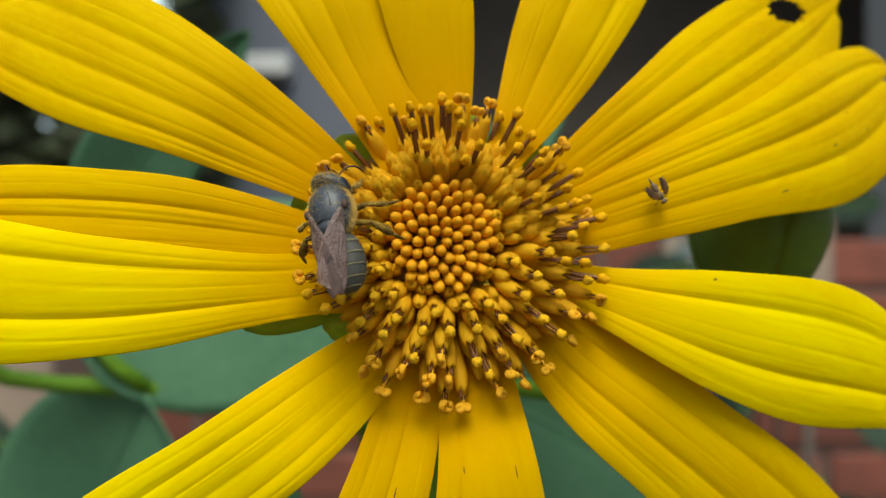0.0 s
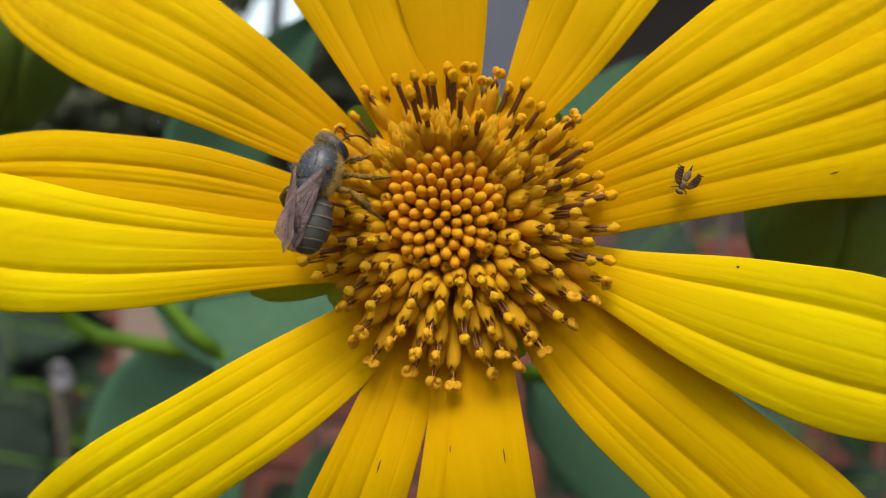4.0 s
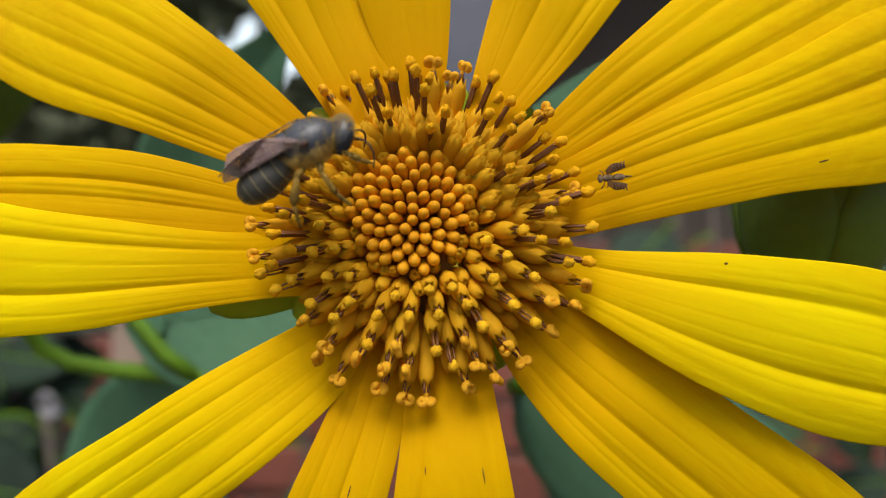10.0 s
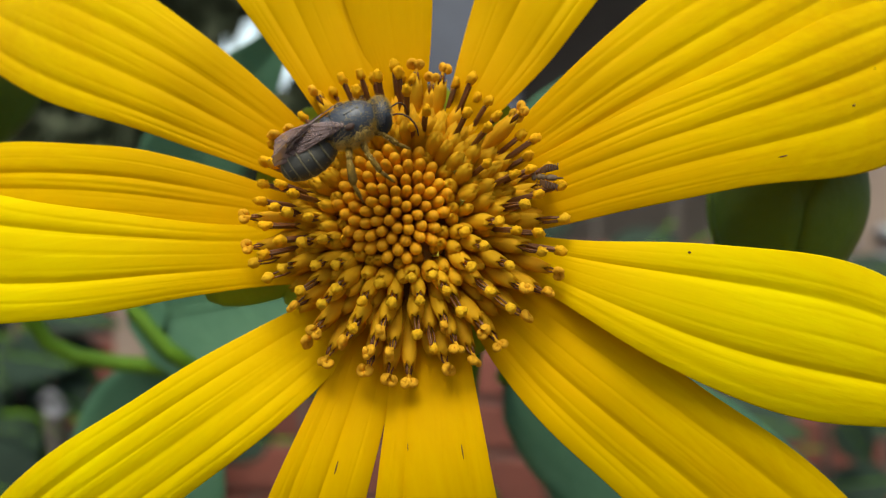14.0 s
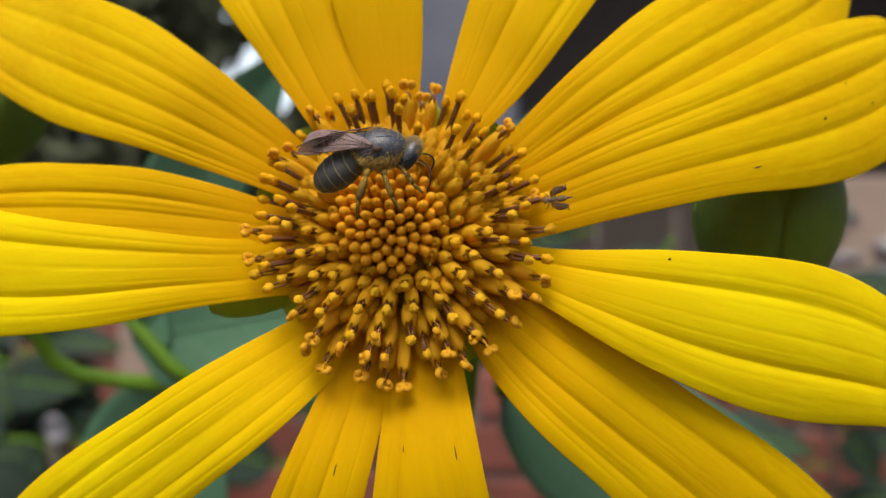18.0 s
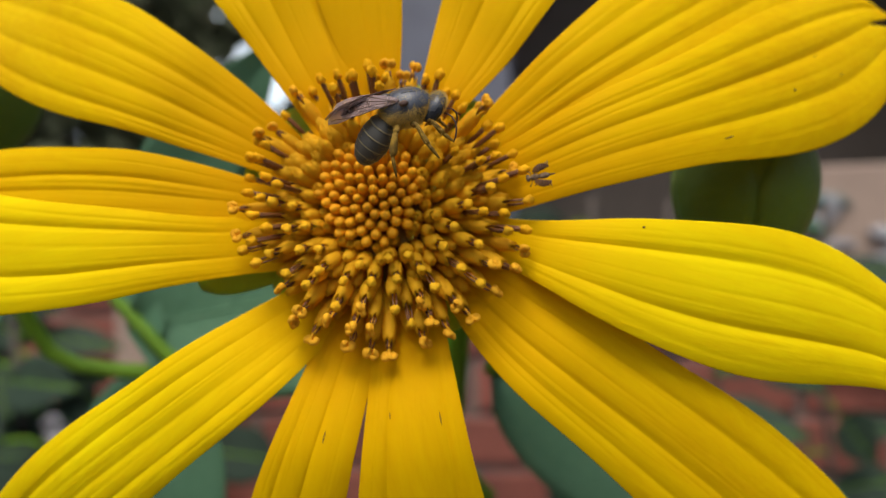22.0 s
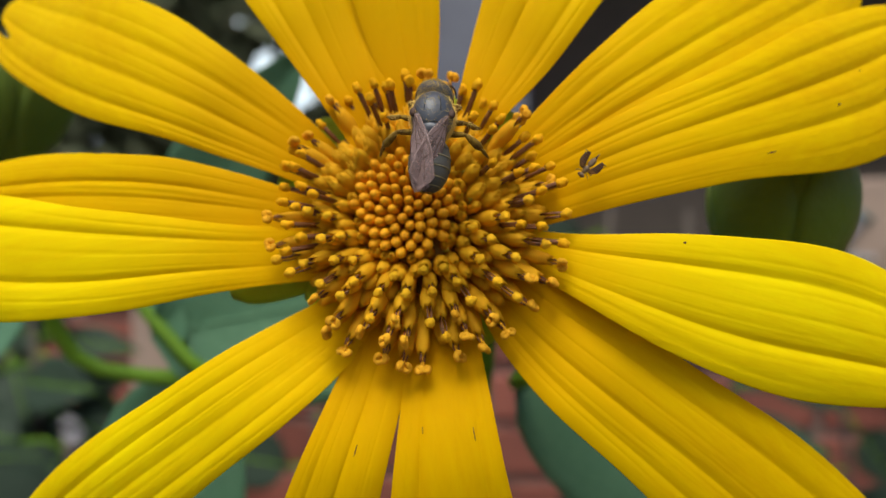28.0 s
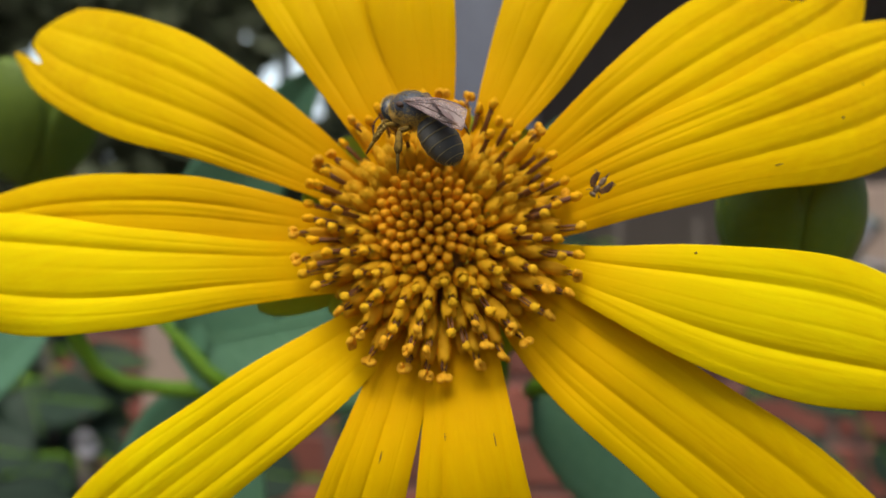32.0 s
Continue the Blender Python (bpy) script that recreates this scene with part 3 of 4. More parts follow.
# ---- the bee: x forward, z up from its back, the thorax in the origin ----
THORAX = material("bee_thorax", (0.040, 0.050, 0.074), (0.060, 0.066, 0.080), scale=900, rough=0.31, bump=0.00004, bump_scale=9000, specular=0.6)
ABDOMEN = material("bee_abdomen", (0.048, 0.048, 0.044), (0.070, 0.066, 0.054), scale=900, rough=0.58, bump=0.00003, bump_scale=9000)
BAND = material("bee_band", (0.25, 0.22, 0.13), (0.18, 0.15, 0.08), scale=2500, rough=0.9, bump=0.00006, bump_scale=9000)
EYE_MAT = material("bee_eye", (0.018, 0.022, 0.028), (0.03, 0.035, 0.045), scale=3000, rough=0.22, bump=0.00001, bump_scale=20000)
LEG = material("bee_leg", (0.085, 0.052, 0.018), (0.30, 0.185, 0.03), scale=1500, rough=0.85, fine=5000, bump=0.00008, bump_scale=7000, specular=0.1)
FUZZ = material("bee_fuzz", (0.84, 0.64, 0.22), (0.70, 0.50, 0.15), scale=900, rough=0.9, specular=0.05, translucent=0.3)
VEIN = material("wing_vein", (0.07, 0.042, 0.035), (0.10, 0.06, 0.045), scale=900, rough=0.6, specular=0.2)


def wing_material(name, tint, alpha):
    mat = material(name, tint, [c * 0.7 for c in tint], scale=500, rough=0.4, bump=0.00002, bump_scale=1500, specular=0.35)
    mat.node_tree.nodes["Principled BSDF"].inputs["Alpha"].default_value = alpha
    return mat


WING = wing_material("bee_wing", (0.35, 0.245, 0.235), 0.56)
BB = 0.00117
bee = new("bee")
tagged(bee, "slate grey solitary bee dusted with yellow pollen, foraging on the florets", "bee")


def oval(name, mat, parent, centre, radii, m=None, segs=22, rings=14, label=""):
    bm = ball(BB, None, None, segs, rings, radii)
    return part(name, bm, mat, parent, label, (m or Matrix()) @ Matrix.Translation(Vector(centre) * BB) if m is None else m)


thorax = oval("thorax", THORAX, bee, (0, 0, 0), (1.85, 1.46, 1.28), segs=32, rings=20)
# the seam before the scutellum and the two short lines ahead of it
for run in ([(-0.72 - 0.16 * math.cos(q), 1.22 * math.sin(q)) for q in (-1.1, -0.8, -0.5, -0.25, 0, 0.25, 0.5, 0.8, 1.1)],
            [(0.9, 0.42), (0.4, 0.52), (-0.1, 0.55)], [(0.9, -0.42), (0.4, -0.52), (-0.1, -0.55)]):
    part("seam", tube([Vector((x, y, 1.285 * math.sqrt(max(0.0, 1 - (x / 1.85) ** 2 - (y / 1.46) ** 2)))) * BB for x, y in run], 0.035 * BB, 5), EYE_MAT, thorax, "dark seam")
part("scutellum", ball(BB, None, None, 16, 8, (0.55, 0.8, 0.4)), THORAX, thorax, "", pose(-1.35 * BB, 0, 0.76 * BB, 0, -35, 0))
for s in (-1, 1):
    part("wing_base", ball(BB, None, None, 10, 6, (0.34, 0.24, 0.2)), VEIN, thorax, "", pose(-0.1 * BB, s * 1.28 * BB, 0.74 * BB))
head = part("head", ball(BB, None, None, 24, 14, (0.72, 1.30, 1.10)), THORAX, bee, "", pose(1.85 * BB, 0, -0.42 * BB, 0, 30, 0))
for s in (-1, 1):
    part("eye", ball(BB, None, None, 18, 12, (0.46, 0.30, 0.80)), EYE_MAT, head, "glossy dark oval eye", pose(0.12 * BB, s * 1.03 * BB, -0.02 * BB, s * 12, 0, 0))
    an = part("antenna", tube([Vector(p) * BB for p in ((0.6, s * 0.3, 0.1), (0.95, s * 0.48, 0.36), (1.28, s * 0.66, 0.46), (1.65, s * 0.86, 0.38), (2.0, s * 1.04, 0.12), (2.28, s * 1.18, -0.30), (2.42, s * 1.25, -0.70))], [0.06 * BB, 0.05 * BB, 0.055 * BB, 0.062 * BB, 0.064 * BB, 0.06 * BB, 0.04 * BB], 7), VEIN, head, "curved dark antenna")
part("mandible", ball(BB, None, None, 10, 6, (0.35, 0.55, 0.3)), LEG, head, "", pose(0.45 * BB, 0, -0.95 * BB))
# the abdomen hinges at the waist, in its origin
abdomen = part("abdomen", ball(BB, pose(-1.95 * BB, 0, -0.1 * BB), None, 20, 12, (1.95, 1.2, 1.0)), ABDOMEN, bee, "", pose(-1.3 * BB, 0, -0.25 * BB, 0, -6, 0))
ring_edges = [1.75, 1.05, 0.3, -0.45, -1.15, -1.7, -2.02]
along = pose(-1.95 * BB, 0, -0.1 * BB, 0, -90, 0) @ Matrix.Diagonal((0.76, 0.94, 1, 1))
for a, b in zip(ring_edges, ring_edges[1:]):
    # each plate overlaps the next one and ends in a pale fringe
    def rad(x):
        return math.sqrt(max(0.0, 1 - (x / 2.06) ** 2))
    prof = []
    for k in range(6):
        x = a + (b - a) * k / 5
        prof.append(((1.45 * rad(x) + 0.035 + 0.05 * k / 5) * BB, -x * BB))
    plate = part("tergite", lathe(prof + [(prof[-1][0] * 0.9, prof[-1][1])], 24, along), ABDOMEN, abdomen)
    w = (1.45 * rad(b) + 0.10)
    if w > 0.4:
        part("fringe", lathe([((w - 0.05) * BB, (-b - 0.10) * BB), ((w + 0.005) * BB, (-b - 0.04) * BB), ((w + 0.008) * BB, (-b + 0.01) * BB), ((w - 0.06) * BB, (-b + 0.04) * BB)], 24, along), BAND, abdomen, "pale hair band")


def wing(name, parent, length, width, m, veins):
    def place(u, v):
        x = -length * u
        f = (math.sin(math.pi * min(1, u * 0.62 + 0.03)) ** 0.8) * (1 - smoothstep(0.86, 1.0, u) * 0.75)
        y = (v - 0.15) * width * f
        z = 0.22 * math.sin(u * 3.0) - 0.10 * (v - 0.5) ** 2 + 0.03 * math.sin(u * 22 + v * 5)
        return (x * BB, y * BB, z * BB)
    w = part(name, sheet(place, 22, 10, 0.025 * BB), WING, parent, "smoky translucent wing", m)
    bm = bmesh.new()
    for run in veins:
        pts = []
        for a, b in zip(run, run[1:]):
            for k in range(5):
                t = k / 5
                p = Vector(place(a[0] + (b[0] - a[0]) * t, a[1] + (b[1] - a[1]) * t))
                pts.append(p + Vector((0, 0, 0.02 * BB)))
        pts.append(Vector(place(*run[-1])) + Vector((0, 0, 0.02 * BB)))
        tube(pts, 0.022 * BB, 5, bm)
    part("venation", bm, VEIN, w, "dark wing veins")
    return w


FORE = [[(0, 0.2), (0.3, 0.0), (0.62, 0.0), (0.95, 0.25)], [(0, 0.25), (0.35, 0.3), (0.62, 0.28), (0.8, 0.3)], [(0.02, 0.3), (0.4, 0.6), (0.7, 0.62), (0.86, 0.6)], [(0.05, 0.4), (0.4, 0.9), (0.62, 0.95)], [(0.4, 0.3), (0.42, 0.6)], [(0.58, 0.28), (0.6, 0.62), (0.55, 0.93)], [(0.62, 0.02), (0.68, 0.3), (0.7, 0.62)]]
HIND = [[(0, 0.2), (0.4, 0.05), (0.85, 0.2)], [(0, 0.3), (0.5, 0.5), (0.85, 0.55)], [(0.1, 0.4), (0.5, 0.9)]]
for s in (-1, 1):
    side = Matrix.Diagonal((1, s, 1, 1))
    wing("forewing", bee, 5.3, 1.8, pose(-0.35 * BB, s * 1.12 * BB, (0.95 + 0.06 * s) * BB, 0, 0, -5) @ side @ pose(0, 0, 0, -30, -9, 9) @ pose(0, 0, 0, 180, 0, 0) @ Matrix.Diagonal((1, 1, -1, 1)), FORE)
    wing("hindwing", bee, 3.8, 1.4, pose(-0.8 * BB, s * 1.05 * BB, 0.80 * BB, 0, 0, -5) @ side @ pose(0, 0, 0, -26, -8, 12) @ pose(0, 0, 0, 180, 0, 0) @ Matrix.Diagonal((1, 1, -1, 1)), HIND)

# legs: hip, knee, ankle, toe on the right side (y minus), mirrored on the left
LEGS = [("foreleg", ((0.9, -0.6, -0.8), (1.5, -1.3, -0.9), (2.1, -1.5, -1.9), (2.7, -1.5, -2.6))),
        ("middle_leg", ((0.1, -0.9, -0.9), (0.2, -2.2, -0.7), (0.5, -3.1, -1.8), (1.0, -3.5, -2.8))),
        ("hind_leg", ((-0.8, -0.9, -0.8), (-1.2, -2.3, -0.5), (-1.9, -3.2, -1.6), (-2.1, -3.6, -2.9)))]
legs = []
for kind, (a, b, c, d) in LEGS:
    for s in (1, -1):
        hip, *p = [Vector((q[0], q[1] * s, q[2])) * BB for q in (a, b, c, d)]
        p = [Vector()] + [q - hip for q in p]
        femur = part(kind, tube([p[0], p[0].lerp(p[1], 0.4), p[0].lerp(p[1], 0.8), p[1]], [0.17 * BB, 0.22 * BB, 0.18 * BB, 0.12 * BB], 10), LEG, bee, "dark leg dusted with pollen", Matrix.Translation(hip))
        wide = 0.30 if kind == "hind_leg" else 0.20
        part("tibia", tube([p[1], p[1].lerp(p[2], 0.3), p[1].lerp(p[2], 0.8), p[2]], [0.13 * BB, wide * 0.8 * BB, wide * BB, 0.15 * BB], 10), LEG, femur)
        part("tarsus", tube([p[2], p[2].lerp(p[3], 0.35), p[2].lerp(p[3], 0.75), p[3]], [0.12 * BB, 0.13 * BB, 0.09 * BB, 0.05 * BB], 8), LEG, femur)
        hair = bmesh.new()
        hr = random.Random(len(legs) + 60)
        for k in range(160):
            a0, b0 = (p[1], p[2]) if k % 2 else (p[0], p[1])
            along = (b0 - a0).normalized()
            d0 = Vector((hr.gauss(0, 1), hr.gauss(0, 1), hr.gauss(0, 1)))
            d0 = (d0 - along * d0.dot(along)).normalized()
            q0 = a0.lerp(b0, hr.uniform(0.05, 0.95)) + d0 * 0.13 * BB
            e0 = (d0 + along * 0.6).normalized() * hr.uniform(0.10, 0.26) * BB
            f0 = along.cross(d0) * 0.018 * BB
            hair.faces.new([hair.verts.new(v) for v in (q0 + f0, q0 - f0, q0 + e0)])
        part("leg_hair", hair, FUZZ, femur, "short yellow hairs full of pollen")["kind"] = "stuff"
        legs.append((femur, hip, s))


def fuzz_on(parent, count, centre, radii, seed, bald=0.5, length=0.3, label="pale yellow hairs full of pollen"):
    """Fine hairs on an ellipsoid; the back is left almost bald."""
    rnd = random.Random(seed)
    bm = bmesh.new()
    for k in range(count):
        d = Vector((rnd.gauss(0, 1), rnd.gauss(0, 1), rnd.gauss(0, 1))).normalized()
        if d.z > bald + rnd.uniform(-0.1, 0.25) and rnd.random() < 0.93:
            continue
        p = Vector(centre) + Vector((d.x * radii[0], d.y * radii[1], d.z * radii[2]))
        e = (d + Vector((rnd.gauss(-0.3, 0.4), rnd.gauss(0, 0.4), rnd.gauss(0, 0.4)))).normalized() * rnd.uniform(0.5, 1.2) * length
        side = e.cross(Vector((rnd.random(), rnd.random(), rnd.random()))).normalized() * 0.015
        bm.faces.new([bm.verts.new(q * BB) for q in (p + side, p - side, p + e)])
    ob = part("fuzz", bm, FUZZ, parent, label)
    ob["kind"] = "stuff"


fuzz_on(bee, 18000, (0, 0, 0), (1.82, 1.44, 1.26), 21, 0.02, 0.30)
fuzz_on(head, 4500, (0.0, 0, 0), (0.71, 1.16, 1.08), 22, 1.2, 0.20)
fuzz_on(abdomen, 5000, (-1.95, 0, -0.1), (2.0, 1.28, 1.03), 23, -0.1, 0.22)

# ---- a small fly with banded wings ----
FLYBODY = material("fly_body", (0.26, 0.18, 0.11), (0.12, 0.08, 0.05), scale=2500, specular=0.1, rough=0.7, bump=0.00002, bump_scale=9000)
FLYWING = wing_material("fly_wing", (0.14, 0.065, 0.025), 0.85)
FLYEYE = material("fly_eye", (0.10, 0.05, 0.03), (0.06, 0.03, 0.02), scale=3000, rough=0.3)
FLYWING.node_tree.nodes["Principled BSDF"].inputs["Specular IOR Level"].default_value = 0.05
fly = new("fruit_fly")
fly.scale = (0.85, 0.85, 0.85)
tagged(fly, "tiny grey-brown fly with dark banded wings, walking on a petal", "fly")
part("thorax", ball(MM, None, None, 14, 8, (0.48, 0.34, 0.34)), FLYBODY, fly)
part("abdomen", ball(MM, None, None, 14, 8, (0.62, 0.32, 0.28)), FLYBODY, fly, "", pose(-0.95 * MM, 0, -0.04 * MM))
part("ovipositor", tube([(-1.45 * MM, 0, -0.05 * MM), (-2.1 * MM, 0, -0.02 * MM)], [0.12 * MM, 0.05 * MM], 7), VEIN, fly, "dark pointed tail")
fh = part("head", ball(MM, None, None, 12, 8, (0.25, 0.36, 0.30)), FLYBODY, fly, "", pose(0.66 * MM, 0, 0))
for s in (-1, 1):
    part("eye", ball(MM, None, None, 10, 6, (0.17, 0.12, 0.2)), FLYEYE, fh, "reddish eye", pose(0.02 * MM, s * 0.26 * MM, 0.03 * MM))
    fw = part("wing", sheet(lambda u, v: (-1.75 * u * MM, s * (0.08 + (v - 0.1) * 0.75 * math.sin(math.pi * (0.12 + 0.8 * u)) ** 0.8) * MM, (0.05 + 0.02 * math.sin(u * 9)) * MM), 12, 6, 0.015 * MM), FLYWING, fly, "clear wing with dark brown bands", pose(0.1 * MM, s * 0.22 * MM, 0.30 * MM, 0, 0, -s * 16))
    for k in range(5):
        a = 0.3 + 0.15 * k
        part("wing_band", tube([((-1.75 * a - 0.05) * MM, s * 0.02 * MM, 0.07 * MM), ((-1.75 * a - 0.1) * MM, s * 0.34 * MM, 0.08 * MM), ((-1.75 * a - 0.25) * MM, s * 0.62 * MM, 0.075 * MM)], 0.06 * MM, 5), VEIN, fw, "dark ray on the wing")
    for x in (0.25, 0.0, -0.3):
        part("leg", tube([Vector(q) * MM for q in ((x, s * 0.2, -0.2), (x * 1.6, s * 0.6, -0.1), (x * 2.2, s * 0.8, -0.42))], 0.045 * MM, 5), VEIN, fly)

# ---- near plants: leaves, buds and stems of the same bush ----
def at(x, y, z):
    """A place in millimetres from the first eye."""
    return Vector((x * MM, y * MM, EYE + z * MM))


def leaf(base, tip, half, facing=(0, -1, 0.3), droop=0.12, petiole=None, label="broad matt green leaf with pale veins", waves=0.0, name="leaf"):
    """A broad pointed leaf from base to tip (m), with midrib and side veins, on a short stalk."""
    base, tip = Vector(base), Vector(tip)
    ax = tip - base
    length = ax.length
    ax.normalize()
    nz = (Vector(facing) - ax * Vector(facing).dot(ax)).normalized()
    ny = nz.cross(ax)
    m = Matrix.Translation(base) @ Matrix((ax, ny, nz)).transposed().to_4x4()
    top = new(name)
    top.matrix_world = m
    tagged(top, label, "leaf", "leaves of the bush")

    def place(u, v):
        w = 2 * v - 1
        h = half * math.sin(math.pi * u ** 0.75) ** 0.75 * (1 - 0.25 * u) + half * 0.02
        z = -droop * length * u * u + 0.10 * half * abs(w) - waves * half * math.sin(u * 11 + 3 * w) * abs(w)
        return (u * length, h * w, z)

    part("blade", sheet(place, 26, 14, length * 0.004), LEAF, top)
    bm = tube([Vector(place(i / 12, 0.5)) + Vector((0, 0, length * 0.003)) for i in range(13)], [length * (0.0048 - 0.0003 * i) for i in range(13)], 6)
    for k in range(6):
        for s in (0.06, 0.94):
            u0 = 0.10 + 0.13 * k
            tube([Vector(place(u0 + 0.14 * t, 0.5 + (s - 0.5) * t)) + Vector((0, 0, length * 0.0012)) for t in (0, 0.35, 0.7, 1)], [length * q for q in (0.0022, 0.0019, 0.0015, 0.0011)], 5, bm)
    part("venation", bm, LEAF_VEIN, top, "pale leaf veins")
    if petiole:
        inv = m.inverted()
        part("petiole", tube([inv @ Vector(p) for p in petiole], length * 0.018, 8), STEM, top, "green leaf stalk")
    return top


# where the bent stem forks
D = at(-49.5, 118, -24)


def bud(base, tip, radius, name="flower_bud"):
    """A closed bud: a cup of overlapping green bracts on its stalk."""
    base, tip = Vector(base), Vector(tip)
    ax = (tip - base).normalized()
    length = (tip - base).length
    top = new(name)
    top.matrix_world = Matrix.Translation(base) @ ax.to_track_quat("Z", "Y").to_matrix().to_4x4()
    tagged(top, "plump closed green flower bud wrapped in bracts", "flower bud", "buds of the bush")
    part("cup", lathe([(radius * r, length * z) for r, z in ((0.2, -0.05), (0.38, 0.05), (0.72, 0.22), (0.95, 0.45), (0.9, 0.7), (0.65, 0.88), (0.3, 0.97), (0, 1.0))], 24), BUDGREEN, top)
    for k in range(9):
        a = k * 40 + (17 if k % 2 else 0)
        inner = 0.03 if k % 2 else 0.0

        def place(u, v):
            w = 2 * v - 1
            z = u * 0.98
            r = (0.14 + 0.90 * math.sin(math.pi * min(1, 0.10 + 0.62 * u)) ** 0.9) * (1.02 + inner)
            ang = w * 0.70 * math.sin(math.pi * (0.12 + 0.84 * u)) ** 0.6
            return (radius * r * math.cos(ang), radius * r * math.sin(ang), length * z)
        part("bract", sheet(place, 12, 8, radius * 0.05), BUDGREEN, top, "", pose(0, 0, 0, 0, 0, a))
    return top


def inside(ob, p):
    return ob.matrix_world.inverted() @ p


stem_l = bud(at(-71, 91, 13), at(-67, 89, 31), 0.0080)
part("stem", tube([inside(stem_l, q) for q in (at(-2, 165, -60), at(-30, 146, -24), at(-45.5, 126, -21), D, at(-56, 117, -23), at(-63, 116, -22.6), at(-71, 114, -21.2), at(-75, 112, -18.5), at(-76.5, 109, -13), at(-77, 103, -4), at(-74.5, 96, 6), at(-71, 91, 14))], [2.4 * MM, 2.0 * MM, 1.9 * MM, 1.8 * MM, 1.6 * MM] + [1.4 * MM] * 5 + [1.7 * MM, 2.2 * MM], 10), STEM, stem_l, "curved green stem")
part("side_shoot", tube([inside(stem_l, q) for q in (D, at(-54, 115, -19.5), at(-62, 116, -12), at(-72, 120, -5))], [1.6 * MM, 1.3 * MM, 1.2 * MM, 0.9 * MM], 8), STEM, stem_l, "thin green side shoot")
stem_r = bud(at(36.5, 83, -7), at(38.0, 83, 9), 0.0071)
part("stem", tube([inside(stem_r, q) for q in (at(36.5, 83, -6.5), at(34.5, 85, -9.5), at(28, 90, -12), at(14, 96, -9), at(1, 104, -14), at(-3, 110, -40), at(-3, 118, -95), at(0, 125, -200))], [2.2 * MM, 1.9 * MM, 1.8 * MM, 1.9 * MM, 2.0 * MM, 2.2 * MM, 2.6 * MM, 3.2 * MM], 10), STEM, stem_r, "green stem")
leaf(D, at(-90, 136, -92), 0.022, (0.15, -1, 0.65), 0.05)
leaf(at(-62, 116.5, -15), at(14, 140, -1), 0.020, (0.0, -1, 0.1), 0.05)
leaf(at(5, 112, -22), at(70, 118, -56), 0.0148, (-0.1, -1, 0.3), 0.05, petiole=(at(26, 96, -21), at(14, 94, -19.2), at(7, 100, -19.5), at(5, 112, -22)))
leaf(at(-68, 132, 4), at(-33, 118, 37), 0.011, (0.3, -1, 0.1), 0.02)
leaf(at(4, 112, 8), at(21, 110, 27), 0.006, (-0.2, -1, 0.2), 0.02)
leaf(at(-86, 118, -6), at(-132, 130, -30), 0.013, (0.0, -1, 0.6), 0.1)
leaf(at(-56, 116, -17), at(-66, 119, -4), 0.0035, (0.2, -1, 0.2), 0.0)
leaf(at(-30, 126, -40), at(-36, 132, -74), 0.007, (0.3, -1, 0.2), 0.0)

# ---- the garden behind ----
SOIL = material("garden_soil", (0.09, 0.065, 0.045), (0.05, 0.04, 0.03), scale=3, rough=0.9, bump=0.01, bump_scale=40)
BRICK = material("red_brick", (0.25, 0.075, 0.052), (0.17, 0.056, 0.040), scale=18, rough=0.8, bump=0.002, bump_scale=200, jitter=0.25)
MORTAR = material("pale_mortar", (0.22, 0.18, 0.155), (0.17, 0.14, 0.12), scale=14, rough=0.9, bump=0.002, bump_scale=220)
PLASTER = material("beige_plaster", (0.36, 0.27, 0.215), (0.27, 0.20, 0.165), scale=8, rough=0.85, bump=0.001, bump_scale=120)
BLUEGREY = material("blue_grey_paint", (0.135, 0.15, 0.20), (0.11, 0.12, 0.16), scale=4, rough=0.6, bump=0.001, bump_scale=60)
WHITE = material("white_paint", (0.75, 0.75, 0.76), (0.66, 0.66, 0.68), scale=6, rough=0.5)
# wood of stems and trunks; its dark tone also paints the porch's shade
WOOD_AND_SHADE = material("wood_and_shade", (0.10, 0.08, 0.065), (0.07, 0.055, 0.045), scale=6, rough=0.7, stretch=(8, 8, 1), bump=0.002, bump_scale=60)
HEDGE = material("hedge_leaf", (0.10, 0.125, 0.07), (0.07, 0.068, 0.045), scale=20, rough=0.8, translucent=0.15, specular=0.1)
PALE = material("pale_grey_plaster", (0.34, 0.34, 0.36), (0.28, 0.28, 0.30), scale=3, rough=0.8, bump=0.001, bump_scale=80)
TEAL = material("teal_paint", (0.07, 0.16, 0.16), (0.05, 0.12, 0.12), scale=10, rough=0.6)

ground = part("ground", box(400, 400, 0.2, pose(0, 20, -0.1)), SOIL, None, "", None, False)
tagged(ground, "bare brown garden soil", "ground", kind="structure")

wall = new("wall_garden")
tagged(wall, "low garden wall of red brick with pale mortar and a plastered panel", "wall", kind="structure")
WALL_Y, WALL_TOP = 1.0, EYE + 0.02
part("mortar", box(3.0, 0.10, WALL_TOP - 0.02, pose(0, WALL_Y + 0.062, (WALL_TOP - 0.02) / 2)), MORTAR, wall, "pale mortar bed", None, False)
BRICK_MESH = mesh_of("brick", box(0.21, 0.10, 0.065, None, None, 0.004))
rnd = random.Random(5)
course = 0
z = WALL_TOP - 0.04
while z > 0.35:
    for i in range(-6, 7):
        x = i * 0.222 + (0.111 if course % 2 else 0.0) + rnd.uniform(-0.002, 0.002)
        piece("brick", BRICK_MESH, BRICK, wall, "", pose(x, WALL_Y + 0.05 + rnd.uniform(-0.003, 0.003), z), False)
    z -= 0.077
    course += 1

